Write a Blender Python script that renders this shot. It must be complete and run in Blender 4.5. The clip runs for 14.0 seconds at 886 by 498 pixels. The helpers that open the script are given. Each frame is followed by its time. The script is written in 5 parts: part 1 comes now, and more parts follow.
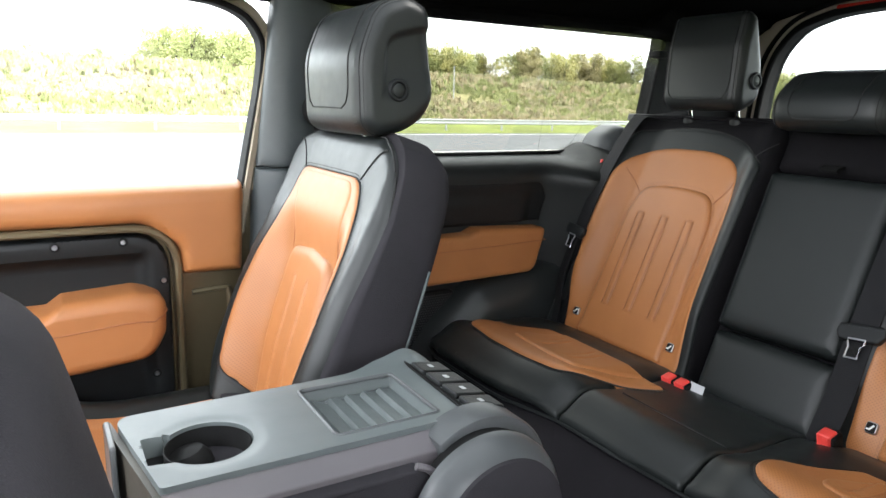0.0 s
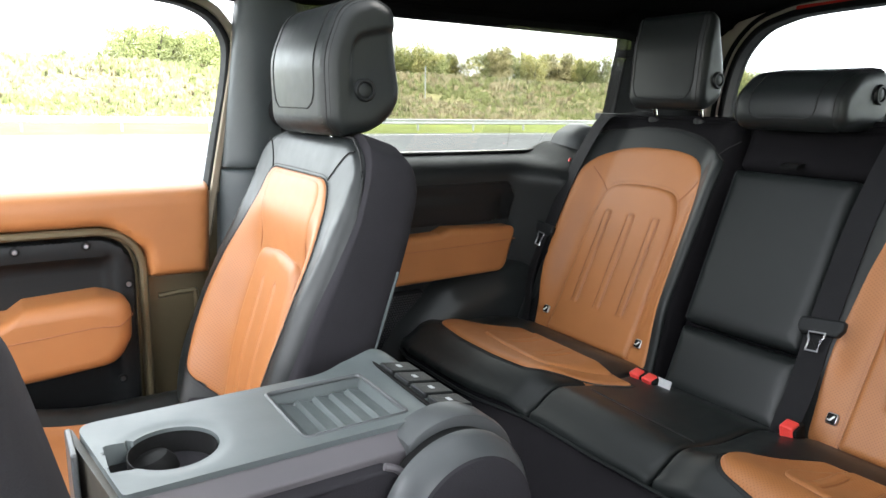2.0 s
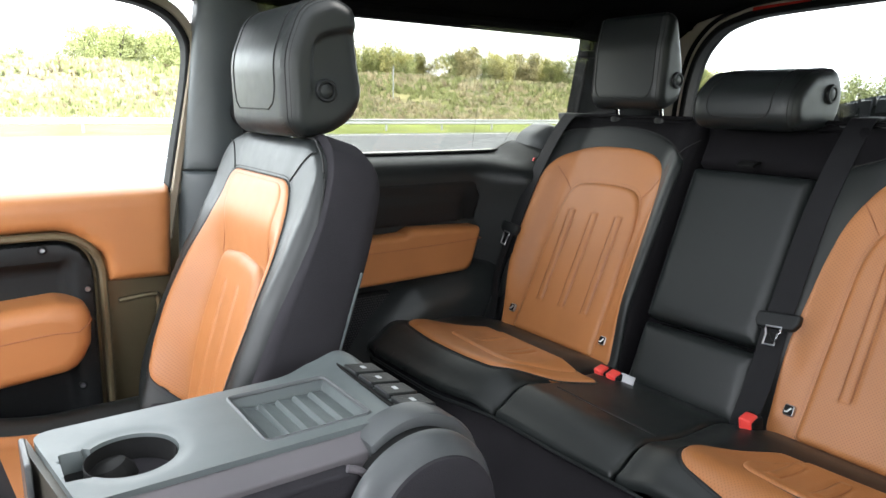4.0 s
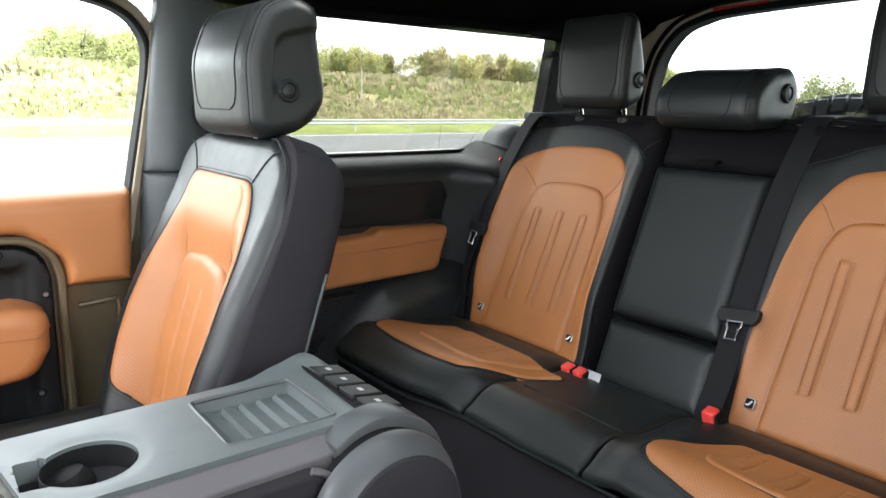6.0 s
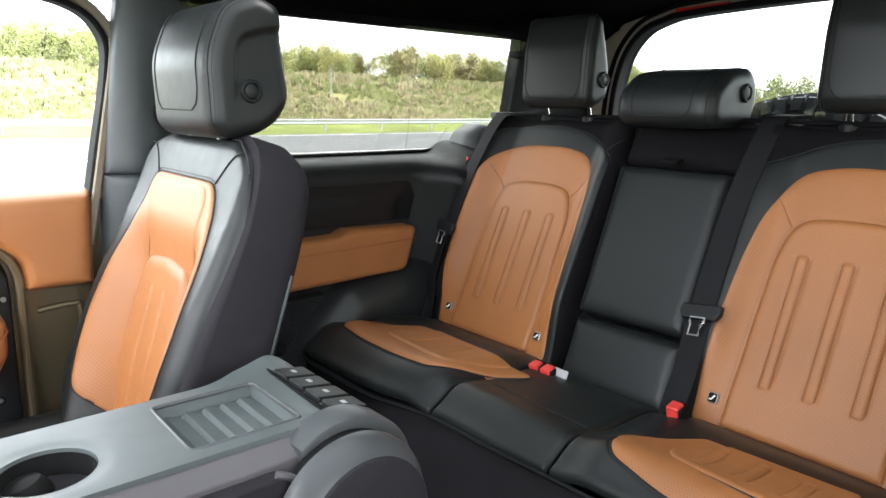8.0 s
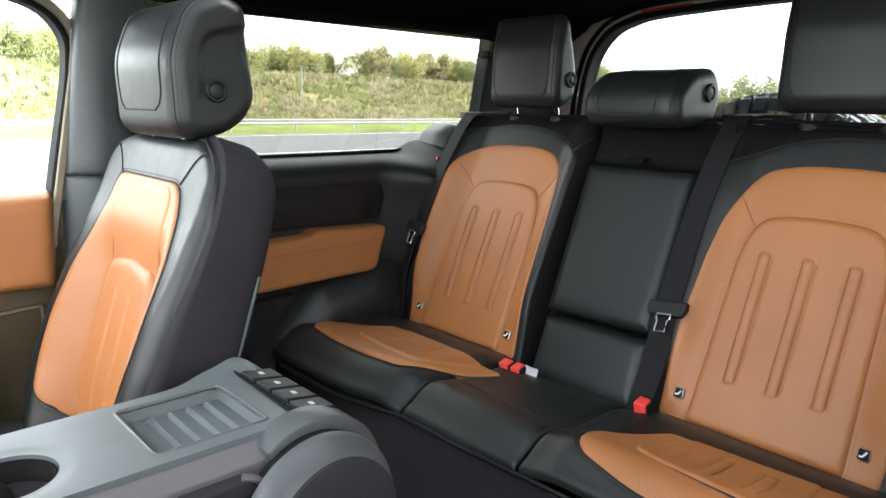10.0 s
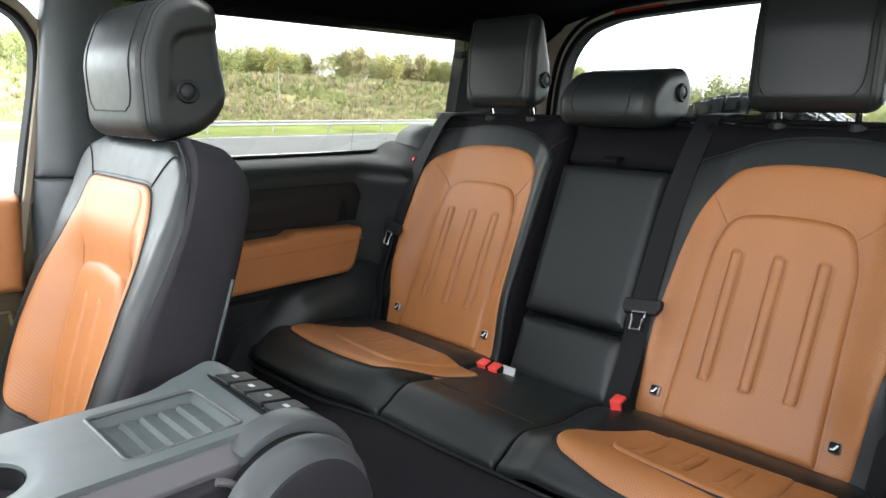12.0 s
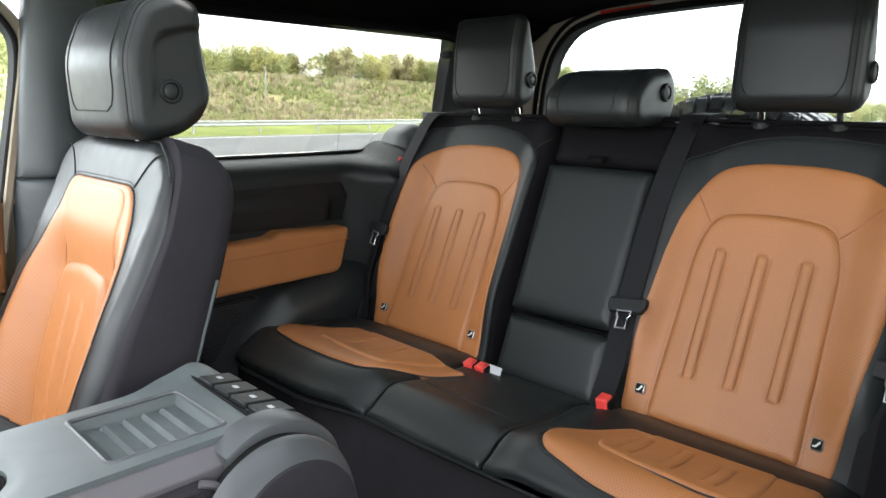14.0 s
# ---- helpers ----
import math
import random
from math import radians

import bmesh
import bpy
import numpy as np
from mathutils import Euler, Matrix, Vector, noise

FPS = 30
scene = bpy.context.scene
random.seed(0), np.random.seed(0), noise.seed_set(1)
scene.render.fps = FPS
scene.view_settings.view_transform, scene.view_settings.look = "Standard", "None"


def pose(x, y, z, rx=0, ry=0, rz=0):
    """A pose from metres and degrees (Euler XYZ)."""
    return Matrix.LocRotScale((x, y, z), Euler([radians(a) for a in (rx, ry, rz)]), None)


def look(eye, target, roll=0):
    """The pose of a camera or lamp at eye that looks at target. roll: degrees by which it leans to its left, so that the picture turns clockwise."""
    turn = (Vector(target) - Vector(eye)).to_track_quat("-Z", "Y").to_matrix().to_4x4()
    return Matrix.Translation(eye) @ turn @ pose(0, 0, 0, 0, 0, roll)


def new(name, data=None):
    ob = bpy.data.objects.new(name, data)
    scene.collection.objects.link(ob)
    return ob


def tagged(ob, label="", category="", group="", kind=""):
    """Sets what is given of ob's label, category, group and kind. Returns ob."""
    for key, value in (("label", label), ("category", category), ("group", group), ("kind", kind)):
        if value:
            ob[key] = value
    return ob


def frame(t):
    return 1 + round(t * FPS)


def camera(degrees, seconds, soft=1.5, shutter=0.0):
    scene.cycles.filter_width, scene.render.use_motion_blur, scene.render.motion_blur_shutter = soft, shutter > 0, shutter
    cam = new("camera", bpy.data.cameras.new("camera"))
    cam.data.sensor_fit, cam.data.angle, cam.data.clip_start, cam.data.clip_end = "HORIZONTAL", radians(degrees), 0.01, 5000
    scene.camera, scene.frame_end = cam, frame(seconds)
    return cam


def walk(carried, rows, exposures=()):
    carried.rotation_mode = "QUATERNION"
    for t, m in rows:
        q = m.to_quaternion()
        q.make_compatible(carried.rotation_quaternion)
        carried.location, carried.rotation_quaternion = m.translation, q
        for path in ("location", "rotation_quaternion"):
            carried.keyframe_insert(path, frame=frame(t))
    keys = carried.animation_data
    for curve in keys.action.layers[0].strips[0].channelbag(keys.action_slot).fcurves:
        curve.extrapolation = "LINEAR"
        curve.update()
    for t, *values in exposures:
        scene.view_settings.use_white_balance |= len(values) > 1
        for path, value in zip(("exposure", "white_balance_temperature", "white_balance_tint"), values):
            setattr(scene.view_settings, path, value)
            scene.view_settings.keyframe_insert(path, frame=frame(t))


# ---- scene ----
cam = camera(65.7, 14.0)
EXPOSURE, DRIVER_DX, DRIVER_TILT, BANK = 3.42, -0.311, 30.0, 3.6
PATH = [
    (0, (-1.071, -0.691, 0.971), (-0.067, 0.988, 0.554), 1.5),
    (0.5, (-1.07, -0.692, 0.972), (-0.048, 0.976, 0.555), 1.4),
    (1, (-1.067, -0.693, 0.971), (-0.031, 0.966, 0.555), 1.4),
    (1.5, (-1.066, -0.695, 0.971), (-0.014, 0.955, 0.555), 1.3),
    (2, (-1.065, -0.696, 0.971), (0.005, 0.942, 0.556), 1.3),
    (2.5, (-1.062, -0.697, 0.971), (0.022, 0.931, 0.556), 1.3),
    (3, (-1.061, -0.699, 0.972), (0.043, 0.917, 0.557), 1.2),
    (5.5, (-1.052, -0.706, 0.972), (0.141, 0.845, 0.56), 1.1),
    (6, (-1.051, -0.707, 0.972), (0.159, 0.831, 0.56), 1.0),
    (6.5, (-1.049, -0.709, 0.972), (0.178, 0.816, 0.561), 1.0),
    (7, (-1.047, -0.711, 0.972), (0.194, 0.802, 0.561), 1.0),
    (7.5, (-1.046, -0.712, 0.972), (0.211, 0.788, 0.561), 0.9),
    (8, (-1.045, -0.713, 0.973), (0.229, 0.773, 0.561), 0.9),
    (10.5, (-1.039, -0.72, 0.973), (0.305, 0.704, 0.563), 0.8),
    (11, (-1.037, -0.721, 0.972), (0.317, 0.693, 0.563), 0.7),
    (11.5, (-1.036, -0.722, 0.973), (0.329, 0.682, 0.563), 0.7),
    (12, (-1.036, -0.722, 0.972), (0.34, 0.671, 0.564), 0.7),
    (12.5, (-1.035, -0.723, 0.973), (0.348, 0.663, 0.564), 0.7),
    (13, (-1.034, -0.724, 0.972), (0.356, 0.655, 0.564), 0.7),
    (13.5, (-1.034, -0.725, 0.973), (0.362, 0.649, 0.564), 0.7),
    (14, (-1.033, -0.725, 0.972), (0.367, 0.644, 0.564), 0.7),
]
walk(cam, [(t, look(eye, target, roll)) for t, eye, target, roll in PATH], [(0.0, EXPOSURE), (14.0, EXPOSURE)])

# ---- world and sun: a bright overcast day ----
SUN_EL, SUN_ROT = radians(38), radians(250)
world = bpy.data.worlds.new("overcast_sky")
scene.world = world
world.use_nodes = True
wn = world.node_tree
wn.nodes.clear()
w_out = wn.nodes.new("ShaderNodeOutputWorld")
w_bg = wn.nodes.new("ShaderNodeBackground")
w_sky = wn.nodes.new("ShaderNodeTexSky")
w_sky.sky_type = "NISHITA"
w_sky.sun_disc = False
w_sky.sun_elevation, w_sky.sun_rotation = SUN_EL, SUN_ROT
w_mix = wn.nodes.new("ShaderNodeMix")
w_mix.data_type = "RGBA"
w_mix.inputs[0].default_value = 0.85
w_mix.inputs[7].default_value = (10.2, 10.5, 11.0, 1)   # cloud cover
wn.links.new(w_sky.outputs[0], w_mix.inputs[6])
wn.links.new(w_mix.outputs[2], w_bg.inputs[0])
w_bg.inputs[1].default_value = 0.12
wn.links.new(w_bg.outputs[0], w_out.inputs[0])
sun = new("sun", bpy.data.lights.new("sun", "SUN"))
sun.data.energy, sun.data.angle, sun.data.color = 1.0, radians(25), (1.0, 0.96, 0.9)
sun.matrix_world = look((0, 0, 0), (math.sin(-SUN_ROT) * -1, 0.35, -0.8))


# ---- materials ----
def mat(name, base, rough=0.5, metal=0.0, spec=0.5, grain=0.0, grain_size=0.002, vary=0.15, vary_size=0.12, perf=None, bump_dist=0.0006, coat=0.0, coat_rough=0.1, rand=0.0, rough_var=0.08):
    """A node material: base colour with two scales of variation, roughness variation, fine grain relief and optional perforation dots."""
    m = bpy.data.materials.new(name)
    m.use_nodes = True
    nt = m.node_tree
    bs = nt.nodes["Principled BSDF"]
    L, N = nt.links.new, nt.nodes.new
    co = N("ShaderNodeTexCoord")
    big = N("ShaderNodeTexNoise")
    big.inputs["Scale"].default_value = 1 / vary_size
    big.inputs["Detail"].default_value = 4
    L(co.outputs["Object"], big.inputs["Vector"])
    ramp = N("ShaderNodeMapRange")
    ramp.inputs[1].default_value, ramp.inputs[2].default_value = 0.3, 0.7
    ramp.inputs[3].default_value, ramp.inputs[4].default_value = 1 - vary, 1 + vary
    L(big.outputs["Fac"], ramp.inputs[0])
    mul = N("ShaderNodeMix")
    mul.data_type, mul.blend_type = "RGBA", "MULTIPLY"
    mul.inputs[0].default_value = 1
    mul.inputs[6].default_value = (*base, 1)
    last = ramp.outputs[0]
    if rand:
        oi = N("ShaderNodeObjectInfo")
        rr = N("ShaderNodeMapRange")
        rr.inputs[3].default_value, rr.inputs[4].default_value = 1 - rand, 1 + rand
        L(oi.outputs["Random"], rr.inputs[0])
        mm = N("ShaderNodeMath")
        mm.operation = "MULTIPLY"
        L(last, mm.inputs[0]), L(rr.outputs[0], mm.inputs[1])
        last = mm.outputs[0]
    L(last, mul.inputs[7])
    colour = mul.outputs[2]
    bs.inputs["Roughness"].default_value = rough
    bs.inputs["Metallic"].default_value = metal
    bs.inputs["Specular IOR Level"].default_value = spec
    bs.inputs["Coat Weight"].default_value = coat
    bs.inputs["Coat Roughness"].default_value = coat_rough
    rv = N("ShaderNodeMapRange")
    rv.inputs[3].default_value, rv.inputs[4].default_value = max(rough - rough_var, 0.02), min(rough + rough_var, 1)
    fine = N("ShaderNodeTexNoise")
    fine.inputs["Scale"].default_value = 1 / (vary_size * 0.2)
    fine.inputs["Detail"].default_value = 3
    L(co.outputs["Object"], fine.inputs["Vector"])
    L(fine.outputs["Fac"], rv.inputs[0])
    L(rv.outputs[0], bs.inputs["Roughness"])
    height = None
    if grain:
        vo = N("ShaderNodeTexVoronoi")
        vo.inputs["Scale"].default_value = 1 / grain_size
        L(co.outputs["Object"], vo.inputs["Vector"])
        height = vo.outputs["Distance"]
    if perf:
        # rows of punched holes, staggered, in the plane across and up the panel
        pitch, axis = perf
        sx = N("ShaderNodeSeparateXYZ")
        L(co.outputs["Object"], sx.inputs[0])

        def cell(out, shift):
            a = N("ShaderNodeMath")
            a.operation = "MULTIPLY_ADD"
            a.inputs[1].default_value, a.inputs[2].default_value = 1 / pitch, shift
            L(out, a.inputs[0])
            f = N("ShaderNodeMath")
            f.operation = "FRACT"
            L(a.outputs[0], f.inputs[0])
            c = N("ShaderNodeMath")
            c.operation = "SUBTRACT"
            c.inputs[1].default_value = 0.5
            L(f.outputs[0], c.inputs[0])
            s = N("ShaderNodeMath")
            s.operation = "MULTIPLY"
            L(c.outputs[0], s.inputs[0]), L(c.outputs[0], s.inputs[1])
            return s.outputs[0]

        outs = []
        for shift in (0.0, 0.5):
            ad = N("ShaderNodeMath")
            L(cell(sx.outputs[1], 100 + shift), ad.inputs[0])
            L(cell(sx.outputs[axis], 100 + shift), ad.inputs[1])
            lt = N("ShaderNodeMath")
            lt.operation = "LESS_THAN"
            lt.inputs[1].default_value = 0.03
            L(ad.outputs[0], lt.inputs[0])
            outs.append(lt.outputs[0])
        mx = N("ShaderNodeMath")
        mx.operation = "MAXIMUM"
        L(outs[0], mx.inputs[0]), L(outs[1], mx.inputs[1])
        hole = N("ShaderNodeMix")
        hole.data_type = "RGBA"
        hole.inputs[7].default_value = tuple(c * 0.74 for c in base) + (1,)
        L(mx.outputs[0], hole.inputs[0]), L(colour, hole.inputs[6])
        colour = hole.outputs[2]
    L(colour, bs.inputs["Base Color"])
    if height is not None:
        bp = N("ShaderNodeBump")
        bp.inputs["Strength"].default_value = grain
        bp.inputs["Distance"].default_value = bump_dist
        L(height, bp.inputs["Height"])
        wr = N("ShaderNodeBump")
        wr.inputs["Strength"].default_value = min(grain * 2, 0.14)
        wr.inputs["Distance"].default_value = 0.004
        L(big.outputs["Fac"], wr.inputs["Height"])
        L(bp.outputs[0], wr.inputs["Normal"])
        L(wr.outputs[0], bs.inputs["Normal"])
    return m


def glass(name, tint, gloss=0.05):
    m = bpy.data.materials.new(name)
    m.use_nodes = True
    nt = m.node_tree
    nt.nodes.clear()
    out = nt.nodes.new("ShaderNodeOutputMaterial")
    tr = nt.nodes.new("ShaderNodeBsdfTransparent")
    tr.inputs[0].default_value = (*tint, 1)
    gl = nt.nodes.new("ShaderNodeBsdfGlossy")
    gl.inputs["Roughness"].default_value = 0.02
    mx = nt.nodes.new("ShaderNodeMixShader")
    mx.inputs[0].default_value = gloss
    nt.links.new(tr.outputs[0], mx.inputs[1]), nt.links.new(gl.outputs[0], mx.inputs[2])
    nt.links.new(mx.outputs[0], out.inputs[0])
    return m


TAN = (0.34, 0.133, 0.043)
M_TAN = mat("tan_leather", TAN, 0.48, spec=0.42, coat=0.15, coat_rough=0.42, grain=0.05, grain_size=0.0022, vary=0.06)
M_TAN_PERF = mat("tan_perforated_leather", TAN, 0.48, spec=0.42, coat=0.15, coat_rough=0.42, grain=0.05, grain_size=0.0022, vary=0.06, perf=(0.0054, 2))
M_TAN_PERF_FLAT = mat("tan_perforated_cushion_leather", TAN, 0.48, spec=0.42, coat=0.15, coat_rough=0.42, grain=0.05, grain_size=0.0022, vary=0.06, perf=(0.0054, 0))
M_BLK = mat("black_leather", (0.0052, 0.0068, 0.0067), 0.46, spec=0.34, coat=0.24, coat_rough=0.42, grain=0.04, grain_size=0.002, vary=0.12)
M_BLK_MATT = mat("black_textile", (0.0075, 0.007, 0.008), 0.9, spec=0.08, grain=0.5, grain_size=0.0012, vary=0.15)
M_FAB = mat("charcoal_textile", (0.028, 0.0264, 0.0296), 0.95, spec=0.06, grain=0.6, grain_size=0.0013, vary=0.12)
M_PLA = mat("black_moulded_plastic", (0.006, 0.0068, 0.0072), 0.48, spec=0.28, grain=0.08, grain_size=0.0012, vary=0.08)
M_GREY = mat("grey_moulded_plastic", (0.088, 0.102, 0.102), 0.44, grain=0.08, grain_size=0.0012, vary=0.06)
M_GREYD = mat("dark_grey_plastic", (0.034, 0.034, 0.037), 0.5, grain=0.25, grain_size=0.0012, vary=0.1)
M_GREYM = mat("mid_grey_plastic", (0.056, 0.060, 0.062), 0.38, grain=0.08, grain_size=0.0012, vary=0.08)
M_GREYS = mat("soft_grey_plastic", (0.088, 0.080, 0.086), 0.5, grain=0.08, grain_size=0.0012, vary=0.08)
M_BRND = mat("dark_brown_coated_panel", (0.05, 0.044, 0.034), 0.5, grain=0.2, vary=0.15)
M_PIL = mat("grey_black_plastic", (0.042, 0.05, 0.052), 0.5, grain=0.08, grain_size=0.0012, vary=0.08)
M_QTR = mat("charcoal_moulded_plastic", (0.015, 0.017, 0.017), 0.42, grain=0.08, grain_size=0.0012, vary=0.08)
M_BADGE = mat("satin_metal", (0.45, 0.45, 0.46), 0.3, metal=1.0, vary=0.03)
M_BRZ = mat("bronze_paint", (0.13, 0.105, 0.06), 0.35, metal=0.55, vary=0.06, coat=0.4)
M_BRZL = mat("pale_bronze_trim", (0.22, 0.185, 0.135), 0.45, metal=0.3, vary=0.06)
M_BEIGE = mat("beige_paint", (0.42, 0.36, 0.29), 0.4, metal=0.2, vary=0.06)
M_RUB = mat("black_rubber", (0.004, 0.004, 0.004), 0.75, spec=0.2, grain=0.2, vary=0.15)
M_TREAD_LIT = mat("tyre_rubber_lit", (0.13, 0.137, 0.15), 0.7, grain=0.3, grain_size=0.003, vary=0.25)
M_HEAD = mat("black_headliner", (0.0028, 0.0028, 0.0028), 0.95, spec=0.04, grain=0.5, grain_size=0.0015)
M_CHR = mat("chrome", (0.75, 0.75, 0.76), 0.12, metal=1.0, vary=0.03, rough_var=0.05)
M_RED = mat("red_plastic", (0.72, 0.06, 0.05), 0.35, vary=0.05)
M_REDL = mat("red_lamp_lens", (0.55, 0.04, 0.03), 0.2, vary=0.05)
M_WHT = mat("white_print", (0.75, 0.76, 0.76), 0.5, vary=0.03)
M_LBL = mat("grey_label", (0.4, 0.41, 0.42), 0.5, vary=0.1)
M_BELT = mat("black_webbing", (0.007, 0.007, 0.008), 0.75, spec=0.2, grain=0.5, grain_size=0.0015, vary=0.1)
M_STITCH_GROOVE = mat("dark_thread_and_groove", (0.008, 0.008, 0.008), 0.8)
M_THREAD_CREASE = mat("tan_thread_and_crease", (0.27, 0.10, 0.038), 0.6)
M_CARPET = mat("black_carpet", (0.01, 0.01, 0.01), 0.95, spec=0.1, grain=0.8, grain_size=0.003, vary=0.3)
M_CLEAR = glass("clear_glass", (0.88, 0.90, 0.89), 0.01)
M_TINT = glass("privacy_glass", (0.56, 0.565, 0.54), 0.03)
M_TINT_T = glass("roof_glass", (0.45, 0.46, 0.46), 0.05)
M_TINT_R = glass("rear_privacy_glass", (0.62, 0.64, 0.63), 0.035)


# ---- building helpers ----
from mathutils.geometry import delaunay_2d_cdt


def shade(me):
    me.polygons.foreach_set("use_smooth", [True] * len(me.polygons))
    return me


def part(name, bm, material, parent, label=""):
    """Links a bmesh as one mesh object under a thing or a part."""
    me = bpy.data.meshes.new(name)
    bmesh.ops.recalc_face_normals(bm, faces=bm.faces)
    bm.to_mesh(me)
    bm.free()
    shade(me)
    me.materials.append(material)
    if "sharp_edge" not in me.attributes:
        me.set_sharp_from_angle(angle=radians(42))
    ob = new(name, me)
    if parent is not None:
        ob.parent = parent
    if label:
        tagged(ob, label)
    return ob


def thing(name, label, category, group="", kind="", at=(0, 0, 0)):
    ob = new(name)
    ob.location = at
    ob.empty_display_size = 0.1
    return tagged(ob, label, category, group, kind)


def arc_outline(corners, steps=6):
    """A closed outline from corners (a, b, radius), rounded."""
    out = []
    n = len(corners)
    for i in range(n):
        p = Vector(corners[i][:2])
        r = corners[i][2] if len(corners[i]) > 2 else 0
        a, b = Vector(corners[i - 1][:2]) - p, Vector(corners[(i + 1) % n][:2]) - p
        la, lb = a.length, b.length
        if r <= 0:
            out.append(p)
            continue
        a.normalize(), b.normalize()
        half = math.acos(max(-1, min(1, a.dot(b)))) / 2
        cut = min(r / math.tan(max(half, 0.05)), la * 0.49, lb * 0.49)
        p0, p1 = p + a * cut, p + b * cut
        for k in range(steps + 1):
            s = k / steps
            out.append(p0 * (1 - s) ** 2 + p * 2 * s * (1 - s) + p1 * s ** 2)
    return out


def resample(pts, step):
    res = []
    n = len(pts)
    for i in range(n):
        a, b = pts[i], pts[(i + 1) % n]
        k = max(1, int((b - a).length / step))
        res += [a.lerp(b, j / k) for j in range(k)]
    return res


def inside_and_dist(P, poly):
    A = np.array(poly)
    B = np.roll(A, -1, 0)
    d2 = np.full(len(P), 1e9)
    ins = np.zeros(len(P), bool)
    for a, b in zip(A, B):
        e = b - a
        w = P - a
        s = np.clip((w @ e) / max(e @ e, 1e-12), 0, 1)
        q = w - s[:, None] * e
        d2 = np.minimum(d2, (q * q).sum(1))
        cond = (a[1] > P[:, 1]) != (b[1] > P[:, 1])
        if abs(b[1] - a[1]) > 1e-12:
            ins ^= cond & (P[:, 0] < (b[0] - a[0]) * (P[:, 1] - a[1]) / (b[1] - a[1]) + a[0])
    return ins, np.sqrt(d2)


def pad(corners, place, base=None, thick=0.01, soft=0.015, skirt=0.02, res=0.012, close=False, relief=None, lines=()):
    """An upholstered panel: a rounded outline, filled, with swelling edges, on a curved base. place(a, b, h) -> Vector.
    base(a, b): height of the ground under it; relief(a, b): extra height; skirt: how far its rim goes down."""
    outline = resample(arc_outline([tuple(c) for c in corners]), res)
    area = sum(outline[i - 1].x * outline[i].y - outline[i].x * outline[i - 1].y for i in range(len(outline)))
    if area < 0:
        outline.reverse()
    n = len(outline)
    lo = np.min(np.array(outline), 0)
    hi = np.max(np.array(outline), 0)
    pts = [Vector(p) for p in outline]
    # rings close to the edge
    norm = []
    for i in range(n):
        t = (outline[(i + 1) % n] - outline[i - 1]).normalized()
        norm.append(Vector((-t.y, t.x)))
    extra = []
    for f in (0.12, 0.35, 0.7):
        extra += [outline[i] + norm[i] * soft * f for i in range(n)]
    gx = np.arange(lo[0] + res / 2, hi[0], res)
    gy = np.arange(lo[1] + res / 2, hi[1], res)
    grid = np.array([(x + (j % 2) * res / 2, y) for j, y in enumerate(gy) for x in gx]) if len(gx) and len(gy) else np.zeros((0, 2))
    cand = np.array([tuple(v) for v in extra])
    ins, dd = inside_and_dist(cand, outline)
    keep = [cand[i] for i in range(len(cand)) if ins[i] and dd[i] > soft * 0.08]
    if len(grid):
        ins, dd = inside_and_dist(grid, outline)
        ok = ins & (dd > soft * 0.85)
        if len(lines):
            Q = np.array(lines)
            for k in np.nonzero(ok)[0]:
                if ((Q - grid[k]) ** 2).sum(1).min() < (res * 0.55) ** 2:
                    ok[k] = False
        keep += [grid[i] for i in range(len(grid)) if ok[i]] + [np.array(q) for q in lines]
    pts += [Vector((float(k[0]), float(k[1]))) for k in keep]
    verts, _, faces, *_ = delaunay_2d_cdt(pts, [(i, (i + 1) % n) for i in range(n)], [], 1, 1e-6)
    V = np.array([tuple(v) for v in verts])
    _, dist = inside_and_dist(V, outline)
    s = np.clip(dist / soft, 0, 1)
    prof = np.sqrt(np.clip(1 - (1 - s) ** 2, 0, 1))
    bm = bmesh.new()
    out = []
    for (a, b), pr in zip(V, prof):
        h = (base(a, b) if base else 0.0) + thick * pr + (relief(a, b) if relief else 0.0)
        out.append(bm.verts.new(place(a, b, h)))
    for f in faces:
        try:
            bm.faces.new([out[i] for i in f])
        except ValueError:
            pass
    rim = [e for e in bm.edges if e.is_boundary]
    if skirt > 0:
        low = {}
        rv = {v for e in rim for v in e.verts}
        for v, (a, b) in zip(out, V):
            if v in rv:
                low[v] = bm.verts.new(place(a, b, (base(a, b) if base else 0.0) - skirt))
        for e in rim:
            v0, v1 = e.verts
            bm.faces.new((v0, v1, low[v1], low[v0]))
        if close:
            edges = [e for e in bm.edges if e.is_boundary]
            bmesh.ops.holes_fill(bm, edges=edges, sides=0)
    return bm


def loft(rings, cap=True):
    bm = bmesh.new()
    vs = [[bm.verts.new(p) for p in r] for r in rings]
    n = len(vs[0])
    for a, b in zip(vs, vs[1:]):
        for i in range(n):
            bm.faces.new((a[i], a[(i + 1) % n], b[(i + 1) % n], b[i]))
    if cap:
        bm.faces.new(vs[0])
        bm.faces.new(list(reversed(vs[-1])))
    return bm


